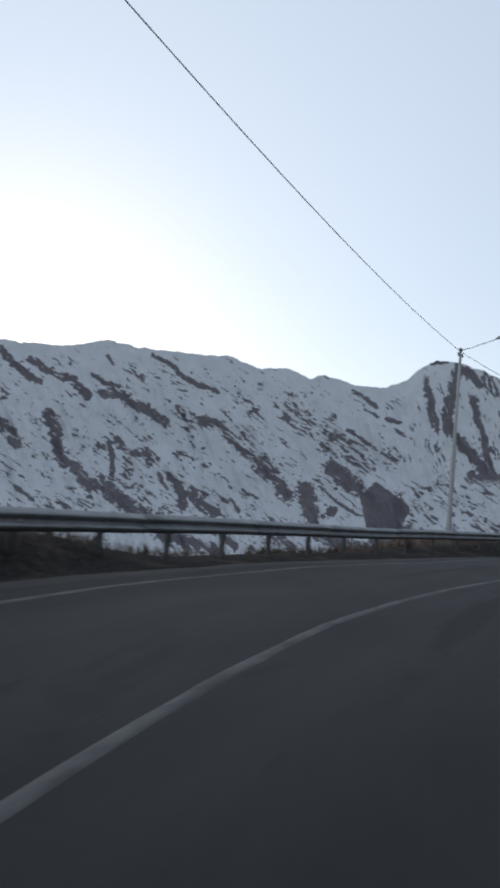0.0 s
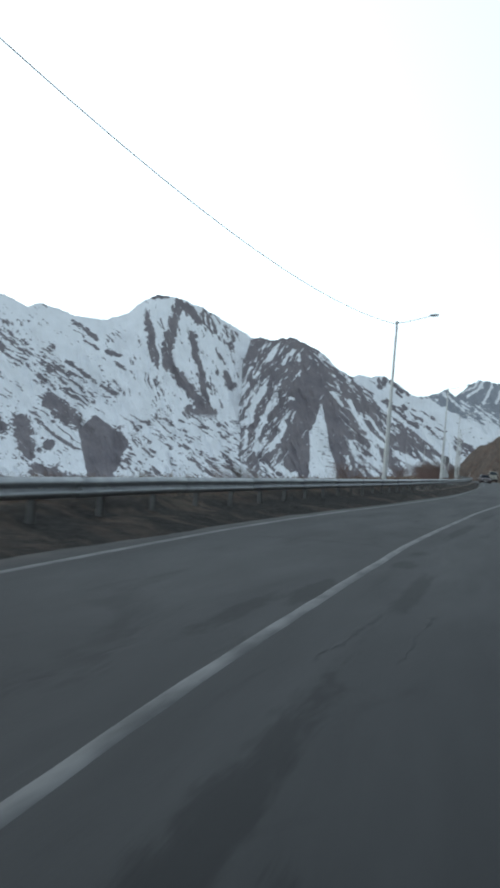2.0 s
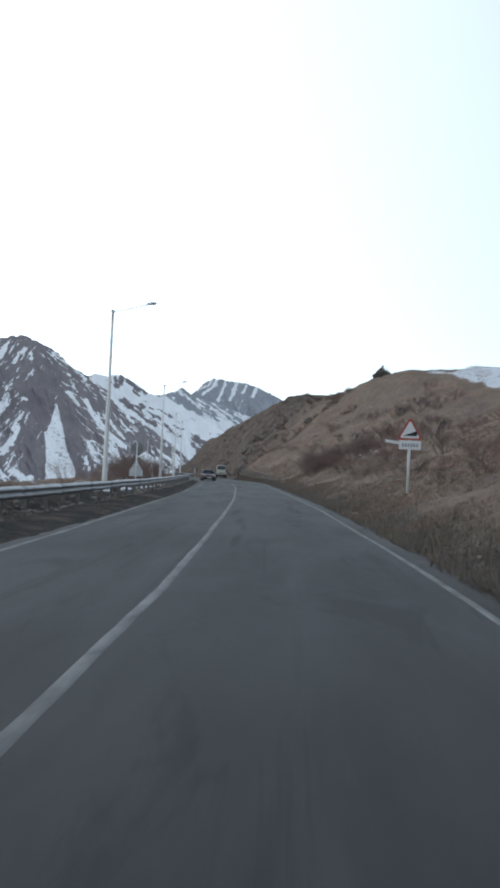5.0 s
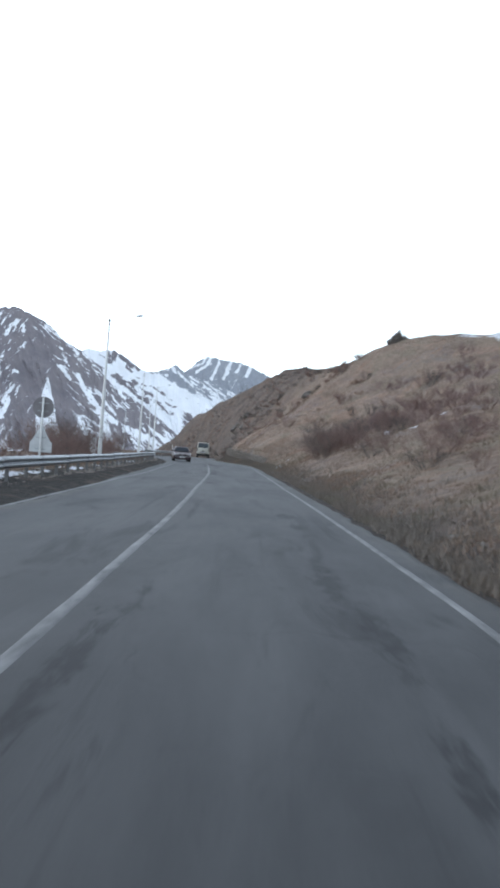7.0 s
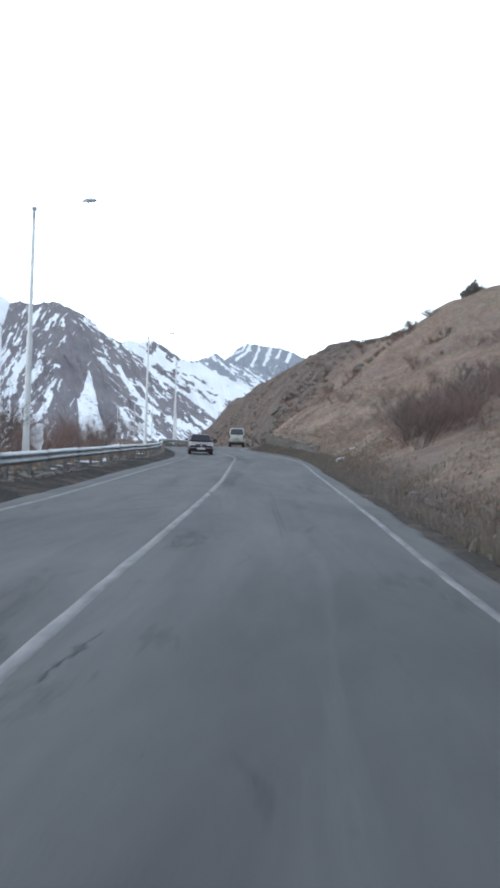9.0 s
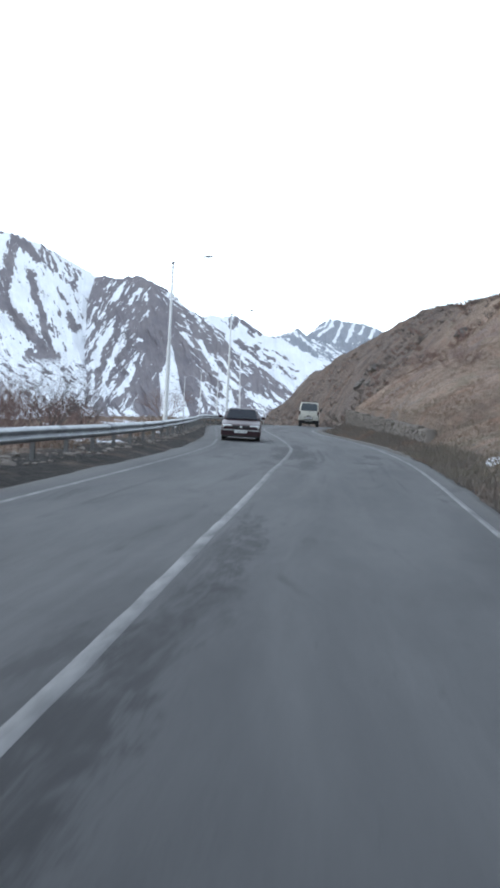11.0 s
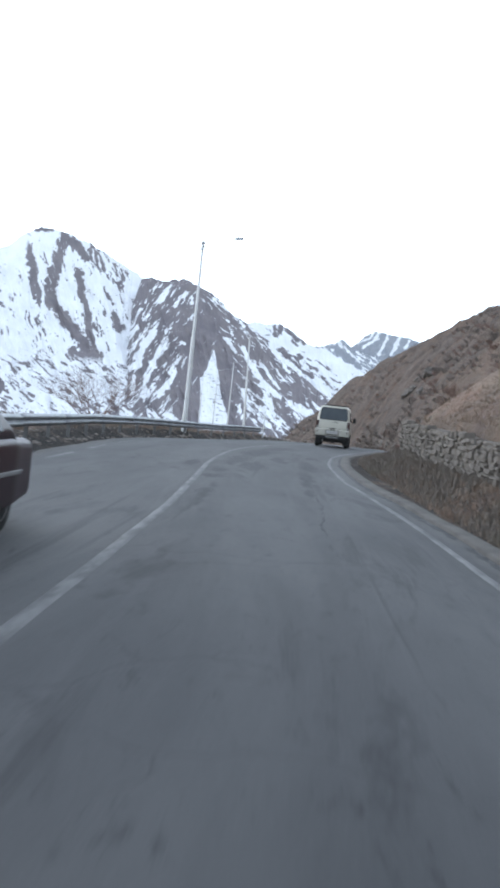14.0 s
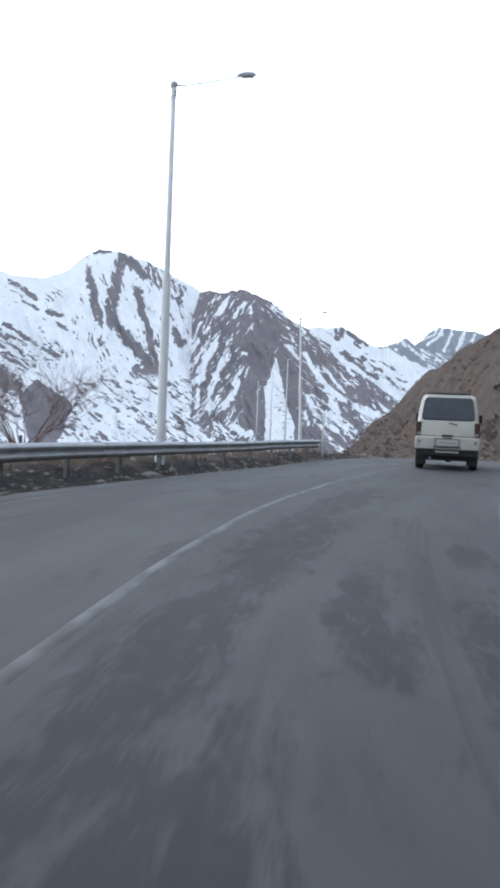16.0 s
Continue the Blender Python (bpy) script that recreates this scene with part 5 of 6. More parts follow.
    box(bm, (0.62, 0.03, 0.05), (0.0, -2.24, 0.465), 0.006)
    part("bumper_step", bm, M_RIM, van)
    bm = bmesh.new()
    box(bm, (1.30, 3.9, 0.20), (0, 0, 0.34), 0.03)
    box(bm, (1.50, 0.10, 0.10), (0, -2.12, 0.41), 0.02)
    tube(bm, [(-0.70, -1.35, 0.31), (0.70, -1.35, 0.31)], 0.05, 8)
    r = bmesh.ops.create_uvsphere(bm, u_segments=12, v_segments=8, radius=0.13)
    bmesh.ops.translate(bm, verts=r["verts"], vec=(0.05, -1.35, 0.30))
    part("underbody", bm, M_BLACK, van, "dark underbody with rear axle")
    bm = bmesh.new()
    box(bm, (1.60, 0.04, 0.16), (0, -2.19, 0.445), 0.01)
    part("valance", bm, M_BLACK, van)
    for sx in (-1, 1):
        bm = bmesh.new()
        box(bm, (0.27, 0.02, 0.36), (sx * 0.69, -1.80, 0.31), 0.006)
        part("mud_flap", bm, M_BLACK, van)
    bm = bmesh.new()
    tube(bm, [(-0.45, -1.7, 0.30), (-0.45, -2.18, 0.29)], 0.03, 8)
    part("exhaust_pipe", bm, M_RIM, van)
    for sx in (-1, 1):
        for y in (-1.35, 1.25):
            wheel(van, sx * 0.735, y, 0.325, 0.22, sx)
        for y0, y1 in ((-1.75, -0.75), (-0.65, 0.35), (0.45, 1.25)):
            c = [(sx * float(hw(1.24)), y0, 1.24), (sx * float(hw(1.24)), y1, 1.24), (sx * float(hw(1.68)), y1 - (0.12 if y1 > 1 else 0), 1.68), (sx * float(hw(1.68)), y0 + (0.05 if y0 < -1 else 0), 1.68)]
            part("side_window", slab(c if sx > 0 else c[::-1], 0.008), M_CARGLASS, van)
        bm = bmesh.new()
        box(bm, (0.15, 0.09, 0.24), (0.965 if sx > 0 else -0.90, 1.42, 1.34), 0.03)
        box(bm, (0.16, 0.03, 0.03), (sx * 0.86, 1.42, 1.25), 0.008)
        part("door_mirror", bm, M_BLACK, van)
        bm = bmesh.new()
        tube(bm, [(sx * 0.56, -1.75, 1.93), (sx * 0.56, 0.9, 1.945)], 0.018, 6)
        part("roof_gutter", bm, M_BLACK, van)
    part("windscreen", slab([(-0.70, 1.93, 1.25), (0.70, 1.93, 1.25), (0.62, 1.47, 1.70), (-0.62, 1.47, 1.70)], 0.012), M_CARGLASS, van)
    return van


def build_sedan(m):
    car = thing("sedan", m, "dark maroon sedan coming the other way on the road", "car")
    bm = bmesh.new()
    st = [(-2.18, 0.70, 0.34, 0.78), (-2.10, 0.80, 0.26, 0.86), (-1.5, 0.835, 0.20, 0.90), (0, 0.84, 0.19, 0.90), (0.9, 0.835, 0.20, 0.88), (1.5, 0.82, 0.20, 0.80), (1.95, 0.80, 0.22, 0.72), (2.12, 0.77, 0.25, 0.66), (2.18, 0.70, 0.30, 0.60)]
    loft(bm, [section_ring(hx, z0, z1, y, 0.10) for y, hx, z0, z1 in st])
    part("body", bm, M_MAROON, car)
    bm = bmesh.new()
    loft(bm, [plan_ring(hx, y0, y1, z, 0.14) for z, hx, y0, y1 in ((0.85, 0.80, -1.75, 1.05), (0.98, 0.775, -1.62, 0.84), (1.20, 0.68, -1.30, 0.45), (1.33, 0.60, -1.05, 0.18), (1.375, 0.48, -0.9, 0.05))])
    part("cabin", bm, M_MAROON, car)
    part("windscreen", slab([(0.68, 1.00, 0.90), (-0.68, 1.00, 0.90), (-0.56, 0.27, 1.31), (0.56, 0.27, 1.31)], 0.02), M_DARKGLASS, car, "dark sloping windscreen")
    part("rear_window", slab([(-0.66, -1.66, 0.95), (0.66, -1.66, 0.95), (0.56, -1.10, 1.31), (-0.56, -1.10, 1.31)], 0.02), M_CARGLASS, car)
    for sx in (-1, 1):
        for y0, y1 in ((-1.25, -0.35), (-0.28, 0.55)):
            c = [(sx * 0.785, y0, 0.94), (sx * 0.785, y1 + 0.10, 0.94), (sx * 0.645, y1 - 0.18, 1.27), (sx * 0.645, y0 + 0.1, 1.27)]
            part("side_window", slab(c if sx > 0 else c[::-1], 0.012), M_CARGLASS, car)
        bm = bmesh.new()
        box(bm, (0.40, 0.12, 0.14), (sx * 0.57, 2.11, 0.60), 0.03)
        part("headlight", bm, M_CLEARLENS, car, "clear rectangular headlight")
        bm = bmesh.new()
        box(bm, (0.26, 0.05, 0.07), (sx * 0.52, 2.20, 0.37), 0.015)
        part("fog_light", bm, M_CLEARLENS, car)
        bm = bmesh.new()
        box(bm, (0.30, 0.06, 0.14), (sx * 0.58, -2.17, 0.66), 0.02)
        part("tail_light", bm, M_REDLENS, car)
        bm = bmesh.new()
        box(bm, (0.016, 3.5, 0.04), (sx * 0.842, 0.05, 0.56), 0.006)
        part("side_moulding", bm, M_RIM, car, "pale side moulding")
        # sill in black, which puts the lower body's shade into its colour
        bm = bmesh.new()
        box(bm, (0.03, 2.0, 0.10), (sx * 0.825, 0, 0.22), 0.01)
        part("shaded_sill", bm, M_BLACK, car)
        for y in (-0.31, 0.62):
            bm = bmesh.new()
            box(bm, (0.006, 0.012, 0.5), (sx * 0.8405, y, 0.62))
            part("door_seam", bm, M_BLACK, car)
        bm = bmesh.new()
        box(bm, (0.17, 0.10, 0.12), (sx * 0.93, 0.55, 0.98), 0.03)
        part("door_mirror", bm, M_MAROON, car)
        for y in (-1.3, 1.3):
            wheel(car, sx * 0.72, y, 0.30, 0.19, sx)
    bm = bmesh.new()
    box(bm, (0.70, 0.05, 0.11), (0, 2.165, 0.585), 0.015)
    part("grille", bm, M_BLACK, car)
    bm = bmesh.new()
    box(bm, (0.10, 0.03, 0.08), (0, 2.20, 0.59), 0.012)
    part("badge", bm, M_CLEARLENS, car)
    bm = bmesh.new()
    loft(bm, [section_ring(0.78, 0.24, 0.46, 2.24, 0.06), section_ring(0.82, 0.22, 0.48, 2.17, 0.06), section_ring(0.835, 0.22, 0.48, 1.9, 0.06)])
    part("front_bumper", bm, M_MAROON, car)
    # added pale strip: the bumper top's reflection as a light grey part
    bm = bmesh.new()
    loft(bm, [section_ring(0.74, 0.435, 0.475, 2.252, 0.015), section_ring(0.80, 0.43, 0.48, 2.19, 0.015)])
    part("bumper_sheen", bm, M_RIM, car, "pale strip standing for the sheen on the front bumper")
    bm = bmesh.new()
    loft(bm, [section_ring(0.70, 0.17, 0.25, 2.235, 0.03), section_ring(0.80, 0.17, 0.25, 2.1, 0.03)])
    part("air_dam", bm, M_BLACK, car)
    bm = bmesh.new()
    box(bm, (0.52, 0.012, 0.11), (0, 2.248, 0.40), 0.003)
    plate = part("number_plate", bm, M_PLATE, car, "white number plate with dark bars")
    bars(plate, -0.22, 0.22, 0.37, 0.43, 2.25, 8, 1)
    bm = bmesh.new()
    box(bm, (1.2, 3.6, 0.10), (0, 0, 0.22), 0.02)
    part("underbody", bm, M_BLACK, car)
    for x0, z0, x1, z1 in ((-0.1, 0.91, 0.45, 0.93), (-0.6, 0.91, -0.05, 0.93)):
        bm = bmesh.new()
        tube(bm, [(x0, 1.02, z0), (x1, 0.97, z1 + 0.02)], 0.01, 5)
        part("wiper", bm, M_BLACK, car)
    return car


build_van(pose(64.35, 192.28, 0, 0, 0, -19) @ Matrix.Diagonal((1.07, 1.0, 1.16, 1)))
CAR_S = 223.3
build_sedan(Matrix.Translation(Vector(on_road(CAR_S, -1.85))) @ pose(0, 0, 0, 0, 0, heading(CAR_S) + 180))


# ---- road signs ----
def triangle(bm, size, z, depth, r=0.06):
    """An upright rounded triangle in the xz plane, its base at z."""
    h = size * 0.866
    pts = []
    for cx, cz, a0 in ((size / 2 - 2 * r, z + r, -90), (0, z + h - 2 * r, 30), (-size / 2 + 2 * r, z + r, 150)):
        for i in range(5):
            a = radians(a0 + 120 * i / 4)
            pts.append((cx + r * math.cos(a), cz + r * math.sin(a)))
    f = [bm.verts.new((x, -depth / 2, q)) for x, q in pts]
    b = [bm.verts.new((x, depth / 2, q)) for x, q in pts]
    n = len(pts)
    bm.faces.new(f)
    bm.faces.new(list(reversed(b)))
    for k in range(n):
        bm.faces.new((f[k], f[(k + 1) % n], b[(k + 1) % n], b[k]))
    bmesh.ops.recalc_face_normals(bm, faces=bm.faces)
    return bm


def sign_right(m):
    s = thing("road_sign", m, "triangular gradient warning sign with a plate on a white post", "road sign")
    bm = bmesh.new()
    tube(bm, [(0, 0.05, -0.6), (0, 0.05, 2.55)], 0.055, 10)
    part("post", bm, M_SIGNPOST, s)
    t = part("warning_panel", triangle(bmesh.new(), 0.95, 1.95, 0.02), M_SIGNRED, s, "faded triangular panel with red border")
    face = part("face", triangle(bmesh.new(), 0.74, 2.01, 0.008, 0.04), M_SIGNWHITE, t)
    face.location.y = -0.016
    bm = bmesh.new()
    f = [bm.verts.new(p) for p in ((-0.24, -0.024, 2.09), (0.26, -0.024, 2.09), (0.26, -0.024, 2.28))]
    b = [bm.verts.new((v.co.x, -0.020, v.co.z)) for v in f]
    bm.faces.new(f)
    bm.faces.new(list(reversed(b)))
    for k in range(3):
        bm.faces.new((f[k], f[(k + 1) % 3], b[(k + 1) % 3], b[k]))
    bmesh.ops.recalc_face_normals(bm, faces=bm.faces)
    part("slope_symbol", bm, M_BLACK, t)
    bm = bmesh.new()
    box(bm, (0.78, 0.02, 0.32), (0.02, 0, 1.76), 0.006)
    p2 = part("distance_plate", bm, M_SIGNWHITE, s, "white rectangular plate with worn print")
    bars(p2, -0.28, 0.32, 1.70, 1.82, -0.010, 6, -1)
    bm = bmesh.new()
    box(bm, (0.50, 0.02, 0.10), (-0.62, 0.02, 1.86), 0.004, pose(0, 0, 0, 0, 8, 0))
    part("side_plate", bm, M_SIGNWHITE, s)
    return s


def sign_back(m):
    s = thing("road_sign", m, "grey backs of a round and a triangular sign on one post", "road sign")
    bm = bmesh.new()
    tube(bm, [(0, -0.05, -0.8), (0, -0.05, 3.05)], 0.045, 10)
    part("post", bm, M_SIGNPOST, s)
    t = part("warning_panel", triangle(bmesh.new(), 1.0, 1.0, 0.02), M_SIGNBACK, s)
    t.location.y = 0.02
    bm = bmesh.new()
    box(bm, (0.96, 0.02, 0.46), (0, 0.045, 0.90), 0.006)
    part("distance_plate", bm, M_SIGNBACK, s)
    bm = bmesh.new()
    bmesh.ops.create_cone(bm, cap_ends=True, segments=40, radius1=0.46, radius2=0.46, depth=0.02, matrix=Matrix.Translation((0, 0.02, 2.62)) @ pose(0, 0, 0, 90, 0, 0))
    part("round_panel", bm, M_DARKBACK, s, "round dark grey sign back")
    for z in (0.8, 1.3, 2.45, 2.8):
        bm = bmesh.new()
        box(bm, (0.45, 0.03, 0.04), (0, -0.005, z), 0.006)
        part("clamp_bar", bm, M_GALV, s)
    return s


sx_, sy_ = 33.1, 82.5
ss_, so_ = nearest(sx_, sy_)
sign_right(pose(sx_, sy_, float(ground_z(ss_, so_)), 0, 0, heading(ss_) - 4))
ss_, so_ = nearest(30.8, 114.74)
sign_back(pose(30.8, 114.74, 0, 0, 0, heading(ss_)))


# ---- posts ----
def marker_post(x, y, z, h, label, mat):
    post = thing("marker_post", pose(x, y, z), label, "post")
    bm = bmesh.new()
    tube(bm, [(0, 0, -0.4), (0, 0, h * 0.6), (0, 0, h)], [0.045, 0.043, 0.04], 10)
    part("shaft", bm, mat, post)
    bm = bmesh.new()
    tube(bm, [(0, 0, h), (0, 0, h + 0.03), (0, 0, h + 0.05)], [0.055, 0.055, 0.02], 10)
    part("cap", bm, mat, post)
    bm = bmesh.new()
    box(bm, (0.34, 0.02, 0.06), (0, 0, h * 0.42), 0.006)
    part("crossbar", bm, mat, post)


marker_post(*on_road(269, -4.75, 0.02), 1.75, "thin white post beyond the end of the guard rail", M_SIGNPOST)
marker_post(*on_road(371, 30.0, ground_z(371, 30.0)), 1.7, "weathered post standing on the crest of the hill", M_TWIG_GREY)


# ---- plants ----
def twig_mesh(name, seed, height, spread, stems, mat, forks=4, thick=0.014):
    """A leafless bush: stems that fork again and again into thin twigs."""
    rnd = random.Random(seed)
    bm = bmesh.new()

    def grow(p, d, length, r, depth):
        q = p
        pts, rad = [p], [r]
        steps = 2 if depth < 3 else 1
        for i in range(steps):
            d = (d + Vector((rnd.uniform(-1, 1), rnd.uniform(-1, 1), rnd.uniform(-0.5, 0.7))) * 0.28).normalized()
            q = q + d * length / steps
            pts.append(q)
            rad.append(r * (1 - 0.22 * (i + 1)))
        tube(bm, pts, rad, 3, False)
        if depth < forks:
            for _ in range(3 if depth < 2 else 2):
                e = (d + Vector((rnd.uniform(-1, 1), rnd.uniform(-1, 1), rnd.uniform(-0.4, 0.6))) * 0.75).normalized()
                grow(q if rnd.random() < 0.7 else pts[1], e, length * rnd.uniform(0.55, 0.8), r * 0.58, depth + 1)

    for _ in range(stems):
        a = rnd.uniform(0, 2 * math.pi)
        d = Vector((math.cos(a) * spread, math.sin(a) * spread, 1)).normalized()
        o = Vector((math.cos(a), math.sin(a), 0)) * rnd.uniform(0, 0.25) * height * spread
        grow(o - Vector((0, 0, 0.1)), d, height * 0.42, thick * rnd.uniform(0.7, 1.2), 0)
    me = bpy.data.meshes.new(name)
    bm.to_mesh(me)
    bm.free()
    me.materials.append(mat)
    return me


SHRUBS = [twig_mesh("shrub", 1, 1.7, 0.75, 15, M_TWIG, 4, 0.014), twig_mesh("shrub", 2, 1.4, 0.95, 15, M_TWIG, 4, 0.014), twig_mesh("shrub", 3, 2.0, 0.6, 14, M_TWIG_GREY, 4, 0.014),
          twig_mesh("shrub", 4, 1.1, 1.1, 14, M_TWIG_GREY, 4, 0.014)]
SMALL_SHRUBS = [twig_mesh("shrub", 11, 1.5, 0.85, 13, M_TWIG, 3, 0.024), twig_mesh("shrub", 12, 1.2, 1.05, 13, M_TWIG, 3, 0.024), twig_mesh("shrub", 13, 1.6, 0.7, 13, M_TWIG_GREY, 3, 0.024),
                twig_mesh("shrub", 14, 1.0, 1.1, 13, M_TWIG_RED, 3, 0.024)]
FAR_SHRUBS = [twig_mesh("shrub", 31, 1.5, 1.2, 15, M_TWIG, 2, 0.034), twig_mesh("shrub", 32, 1.2, 1.5, 15, M_TWIG_RED, 2, 0.034), twig_mesh("shrub", 33, 1.4, 1.3, 15, M_TWIG_GREY, 2, 0.034), twig_mesh("shrub", 34, 1.0, 1.7, 15, M_TWIG_RED, 2, 0.034)]
PURPLE_SHRUBS = [twig_mesh("shrub", 21, 1.5, 1.0, 13, M_TWIG_PURPLE, 3, 0.024), twig_mesh("shrub", 22, 1.2, 1.2, 13, M_TWIG_PURPLE, 3, 0.024)]


def shrub(s, off, k, size, label, group):
    p = on_road(s, off, ground_z(s, off))
    ob = new("shrub", (FAR_SHRUBS if s > 250 else SMALL_SHRUBS if s > 240 or off > 12 else SHRUBS)[k])
    ob.matrix_basis = Matrix.Translation(Vector(p)) @ pose(0, 0, 0, 0, 0, (s * 37) % 360) @ Matrix.Diagonal((size, size, size, 1))
    tagged(ob, label, "shrub", group)


rnd = random.Random(12)
for i in range(46):
    s = 184 + i * 0.92 + rnd.uniform(-0.6, 0.6)
    size = (1.25 + 0.35 * math.sin(s * 0.33)) * rnd.uniform(0.75, 1.15) * (1.0 if s < 214 else 0.75)
    shrub(s, -rnd.uniform(7.6, 11.5), rnd.choice((0, 1, 0, 1, 2)), size, "bare red-brown shrub behind the guard rail", "shrubs behind the guard rail")
for s, off, k, z in ((182, -9.4, 1, 0.9), (177, -9.2, 0, 0.85), (172, -9.0, 1, 0.8), (166, -9.2, 0, 0.9)):
    shrub(s, off, k, z, "bare red-brown shrub behind the guard rail", "shrubs behind the guard rail")
for s, off, k, z in ((126, -7.2, 0, 0.75), (128.5, -7.8, 1, 0.8), (140, -7.4, 0, 0.7), (146, -8.2, 1, 0.8), (68, -6.2, 1, 0.75), (66.5, -5.9, 3, 0.9), (110, -7.0, 3, 0.7), (*nearest(4.9, 57), 0, 0.75), (*nearest(5.6, 58.5), 1, 0.7)):
    shrub(s, off, k, z, "low bare shrub on the edge of the drop", "shrubs behind the guard rail")
for s, off, k, z in ((197.5, 7.6, 0, 1.25), (199.5, 8.6, 1, 1.4), (201.5, 7.9, 2, 0.9), (195, 9.4, 0, 1.1), (203.5, 9.2, 1, 1.2), (185, 9.5, 0, 0.9), (178, 11, 1, 1.1), (206, 13.5, 0, 1.4), (213, 16, 1, 1.5),
                     (216, 19, 0, 1.6), (219, 17, 2, 1.3), (210, 20, 1, 1.5), (168, 12, 3, 1.2), (160, 8.6, 3, 1.0)) + ((154, 10, 0, 1.0), (146, 8.5, 1, 0.9), (142, 12, 0, 1.2), (136, 9, 3, 1.1), (240, 9.5, 1, 0.9),
                     (248, 10, 0, 1.0), (252, 8.2, 1, 0.8), (258, 9, 3, 0.9), (264, 12, 0, 1.1), (226, 12, 1, 1.0), (232, 16, 0, 1.2), (222, 22, 2, 1.2), (190, 17, 2, 1.3), (246, 7.4, 3, 0.8)):
    shrub(s, off, k, z, "bare reddish shrub on the dry hillside", "shrubs on the hillside")


for k in range(16):
    shrub(rnd.uniform(193, 206), rnd.uniform(7.2, 11.0), rnd.choice((0, 1, 1, 2)), rnd.uniform(0.8, 1.3), "dense bare reddish bush at the foot of the hillside", "shrubs on the hillside")
for s0, o0, ds, do, n in ((204, 14.0, 3.0, 1.6, 9), (222, 25.0, 4.5, 2.4, 20), (212, 13, 3.0, 2.5, 7), (216, 17, 3, 2.0, 7), (180, 16, 5.0, 4.0, 5)):
    for k in range(n):
        s, off = s0 + rnd.gauss(0, ds), o0 + rnd.gauss(0, do)
        ob = new("shrub", PURPLE_SHRUBS[k % 2])
        z = rnd.uniform(0.7, 1.25)
        ob.matrix_basis = Matrix.Translation(Vector(on_road(s, off, ground_z(s, off)))) @ pose(0, 0, 0, 0, 0, rnd.uniform(0, 360)) @ Matrix.Diagonal((z, z, z, 1))
        tagged(ob, "purple-grey leafless bush on the dry hillside", "shrub", "shrubs on the hillside")
for k in range(12):
    shrub(rnd.uniform(140, 190), rnd.uniform(7.0, 10.0), rnd.choice((0, 1, 3)), rnd.uniform(0.5, 0.9), "low bare reddish bush at the foot of the hillside", "shrubs on the hillside")


def far_shrubs(n):
    """The thicket on the steep slope round the bend, too many to count."""
    co, face, kind, base = [], [], [], 0
    shapes = []
    for me in FAR_SHRUBS:
        v = np.zeros(3 * len(me.vertices))
        me.vertices.foreach_get("co", v)
        shapes.append((v.reshape(-1, 3), [tuple(p.vertices) for p in me.polygons]))
    for _ in range(n):
        s, k = 252 + 78 * rnd.random() ** 1.3, rnd.randrange(4)
        off = float(np.interp(s, HILL_S, HILL_FOOT)) + 1.5 + 15 * rnd.random()
        a, size = rnd.uniform(0, 2 * math.pi), rnd.uniform(0.6, 1.3)
        turn = np.array(((math.cos(a), math.sin(a), 0), (-math.sin(a), math.cos(a), 0), (0, 0, 1)))
        v, f = shapes[k]
        co.append(v @ turn * size + np.array(on_road(s, off, ground_z(s, off))))
        face += [tuple(i + base for i in q) for q in f]
        kind += [k] * len(f)
        base += len(v)
    me = bpy.data.meshes.new("far_slope_shrubs")
    me.from_pydata(np.concatenate(co).tolist(), [], face)
    for m in (M_TWIG, M_TWIG_RED, M_TWIG_GREY):
        me.materials.append(m)
    me.polygons.foreach_set("material_index", np.array((0, 1, 2, 1), np.int32)[kind])
    tagged(new("far_slope_shrubs", me), "thicket of bare shrubs on the steep far slope", "shrubs", kind="stuff")


far_shrubs(70)


def far_scrub(n):
    """Low dead scrub that covers the far slope, too many to count."""
    g = np.random.RandomState(77)
    tuft = twig_mesh("scrub", 41, 0.9, 1.3, 11, M_TWIG_GREY, 1, 0.036)
    v = np.zeros(3 * len(tuft.vertices))
    tuft.vertices.foreach_get("co", v)
    v, f = v.reshape(-1, 3), np.array([tuple(p.vertices) for p in tuft.polygons])
    s = 290 + 130 * g.random_sample(3 * n)
    off = np.interp(s, HILL_S, HILL_FOOT) + 0.4 + 26 * g.random_sample(3 * n) ** 1.3
    thick = fractal(s * 0.10, off * 0.16, 4, 0.6, 81) > 0.50
    s, off = s[thick][:n], off[thick][:n]
    n = len(s)
    size = g.uniform(0.5, 1.25, n)
    a = g.uniform(0, 2 * np.pi, n)
    x = v[None, :, 0] * np.cos(a)[:, None] - v[None, :, 1] * np.sin(a)[:, None]
    y = v[None, :, 0] * np.sin(a)[:, None] + v[None, :, 1] * np.cos(a)[:, None]
    co = np.stack([x, y, np.broadcast_to(v[:, 2], x.shape)], -1) * size[:, None, None] + on_road(s, off, ground_z(s, off))[:, None]
    me = bpy.data.meshes.new("far_scrub")
    me.from_pydata(co.reshape(-1, 3).tolist(), [], (f[None] + (np.arange(n) * len(v))[:, None, None]).reshape(-1, f.shape[1]).tolist())
    for m in (M_TWIG_GREY, M_TWIG, M_TWIG_RED):
        me.materials.append(m)
    me.polygons.foreach_set("material_index", np.repeat(g.choice(3, n, p=(0.6, 0.25, 0.15)), len(f)).astype(np.int32))
    tagged(new("far_scrub", me), "low dead grey scrub on the steep far slope", "shrubs", kind="stuff")


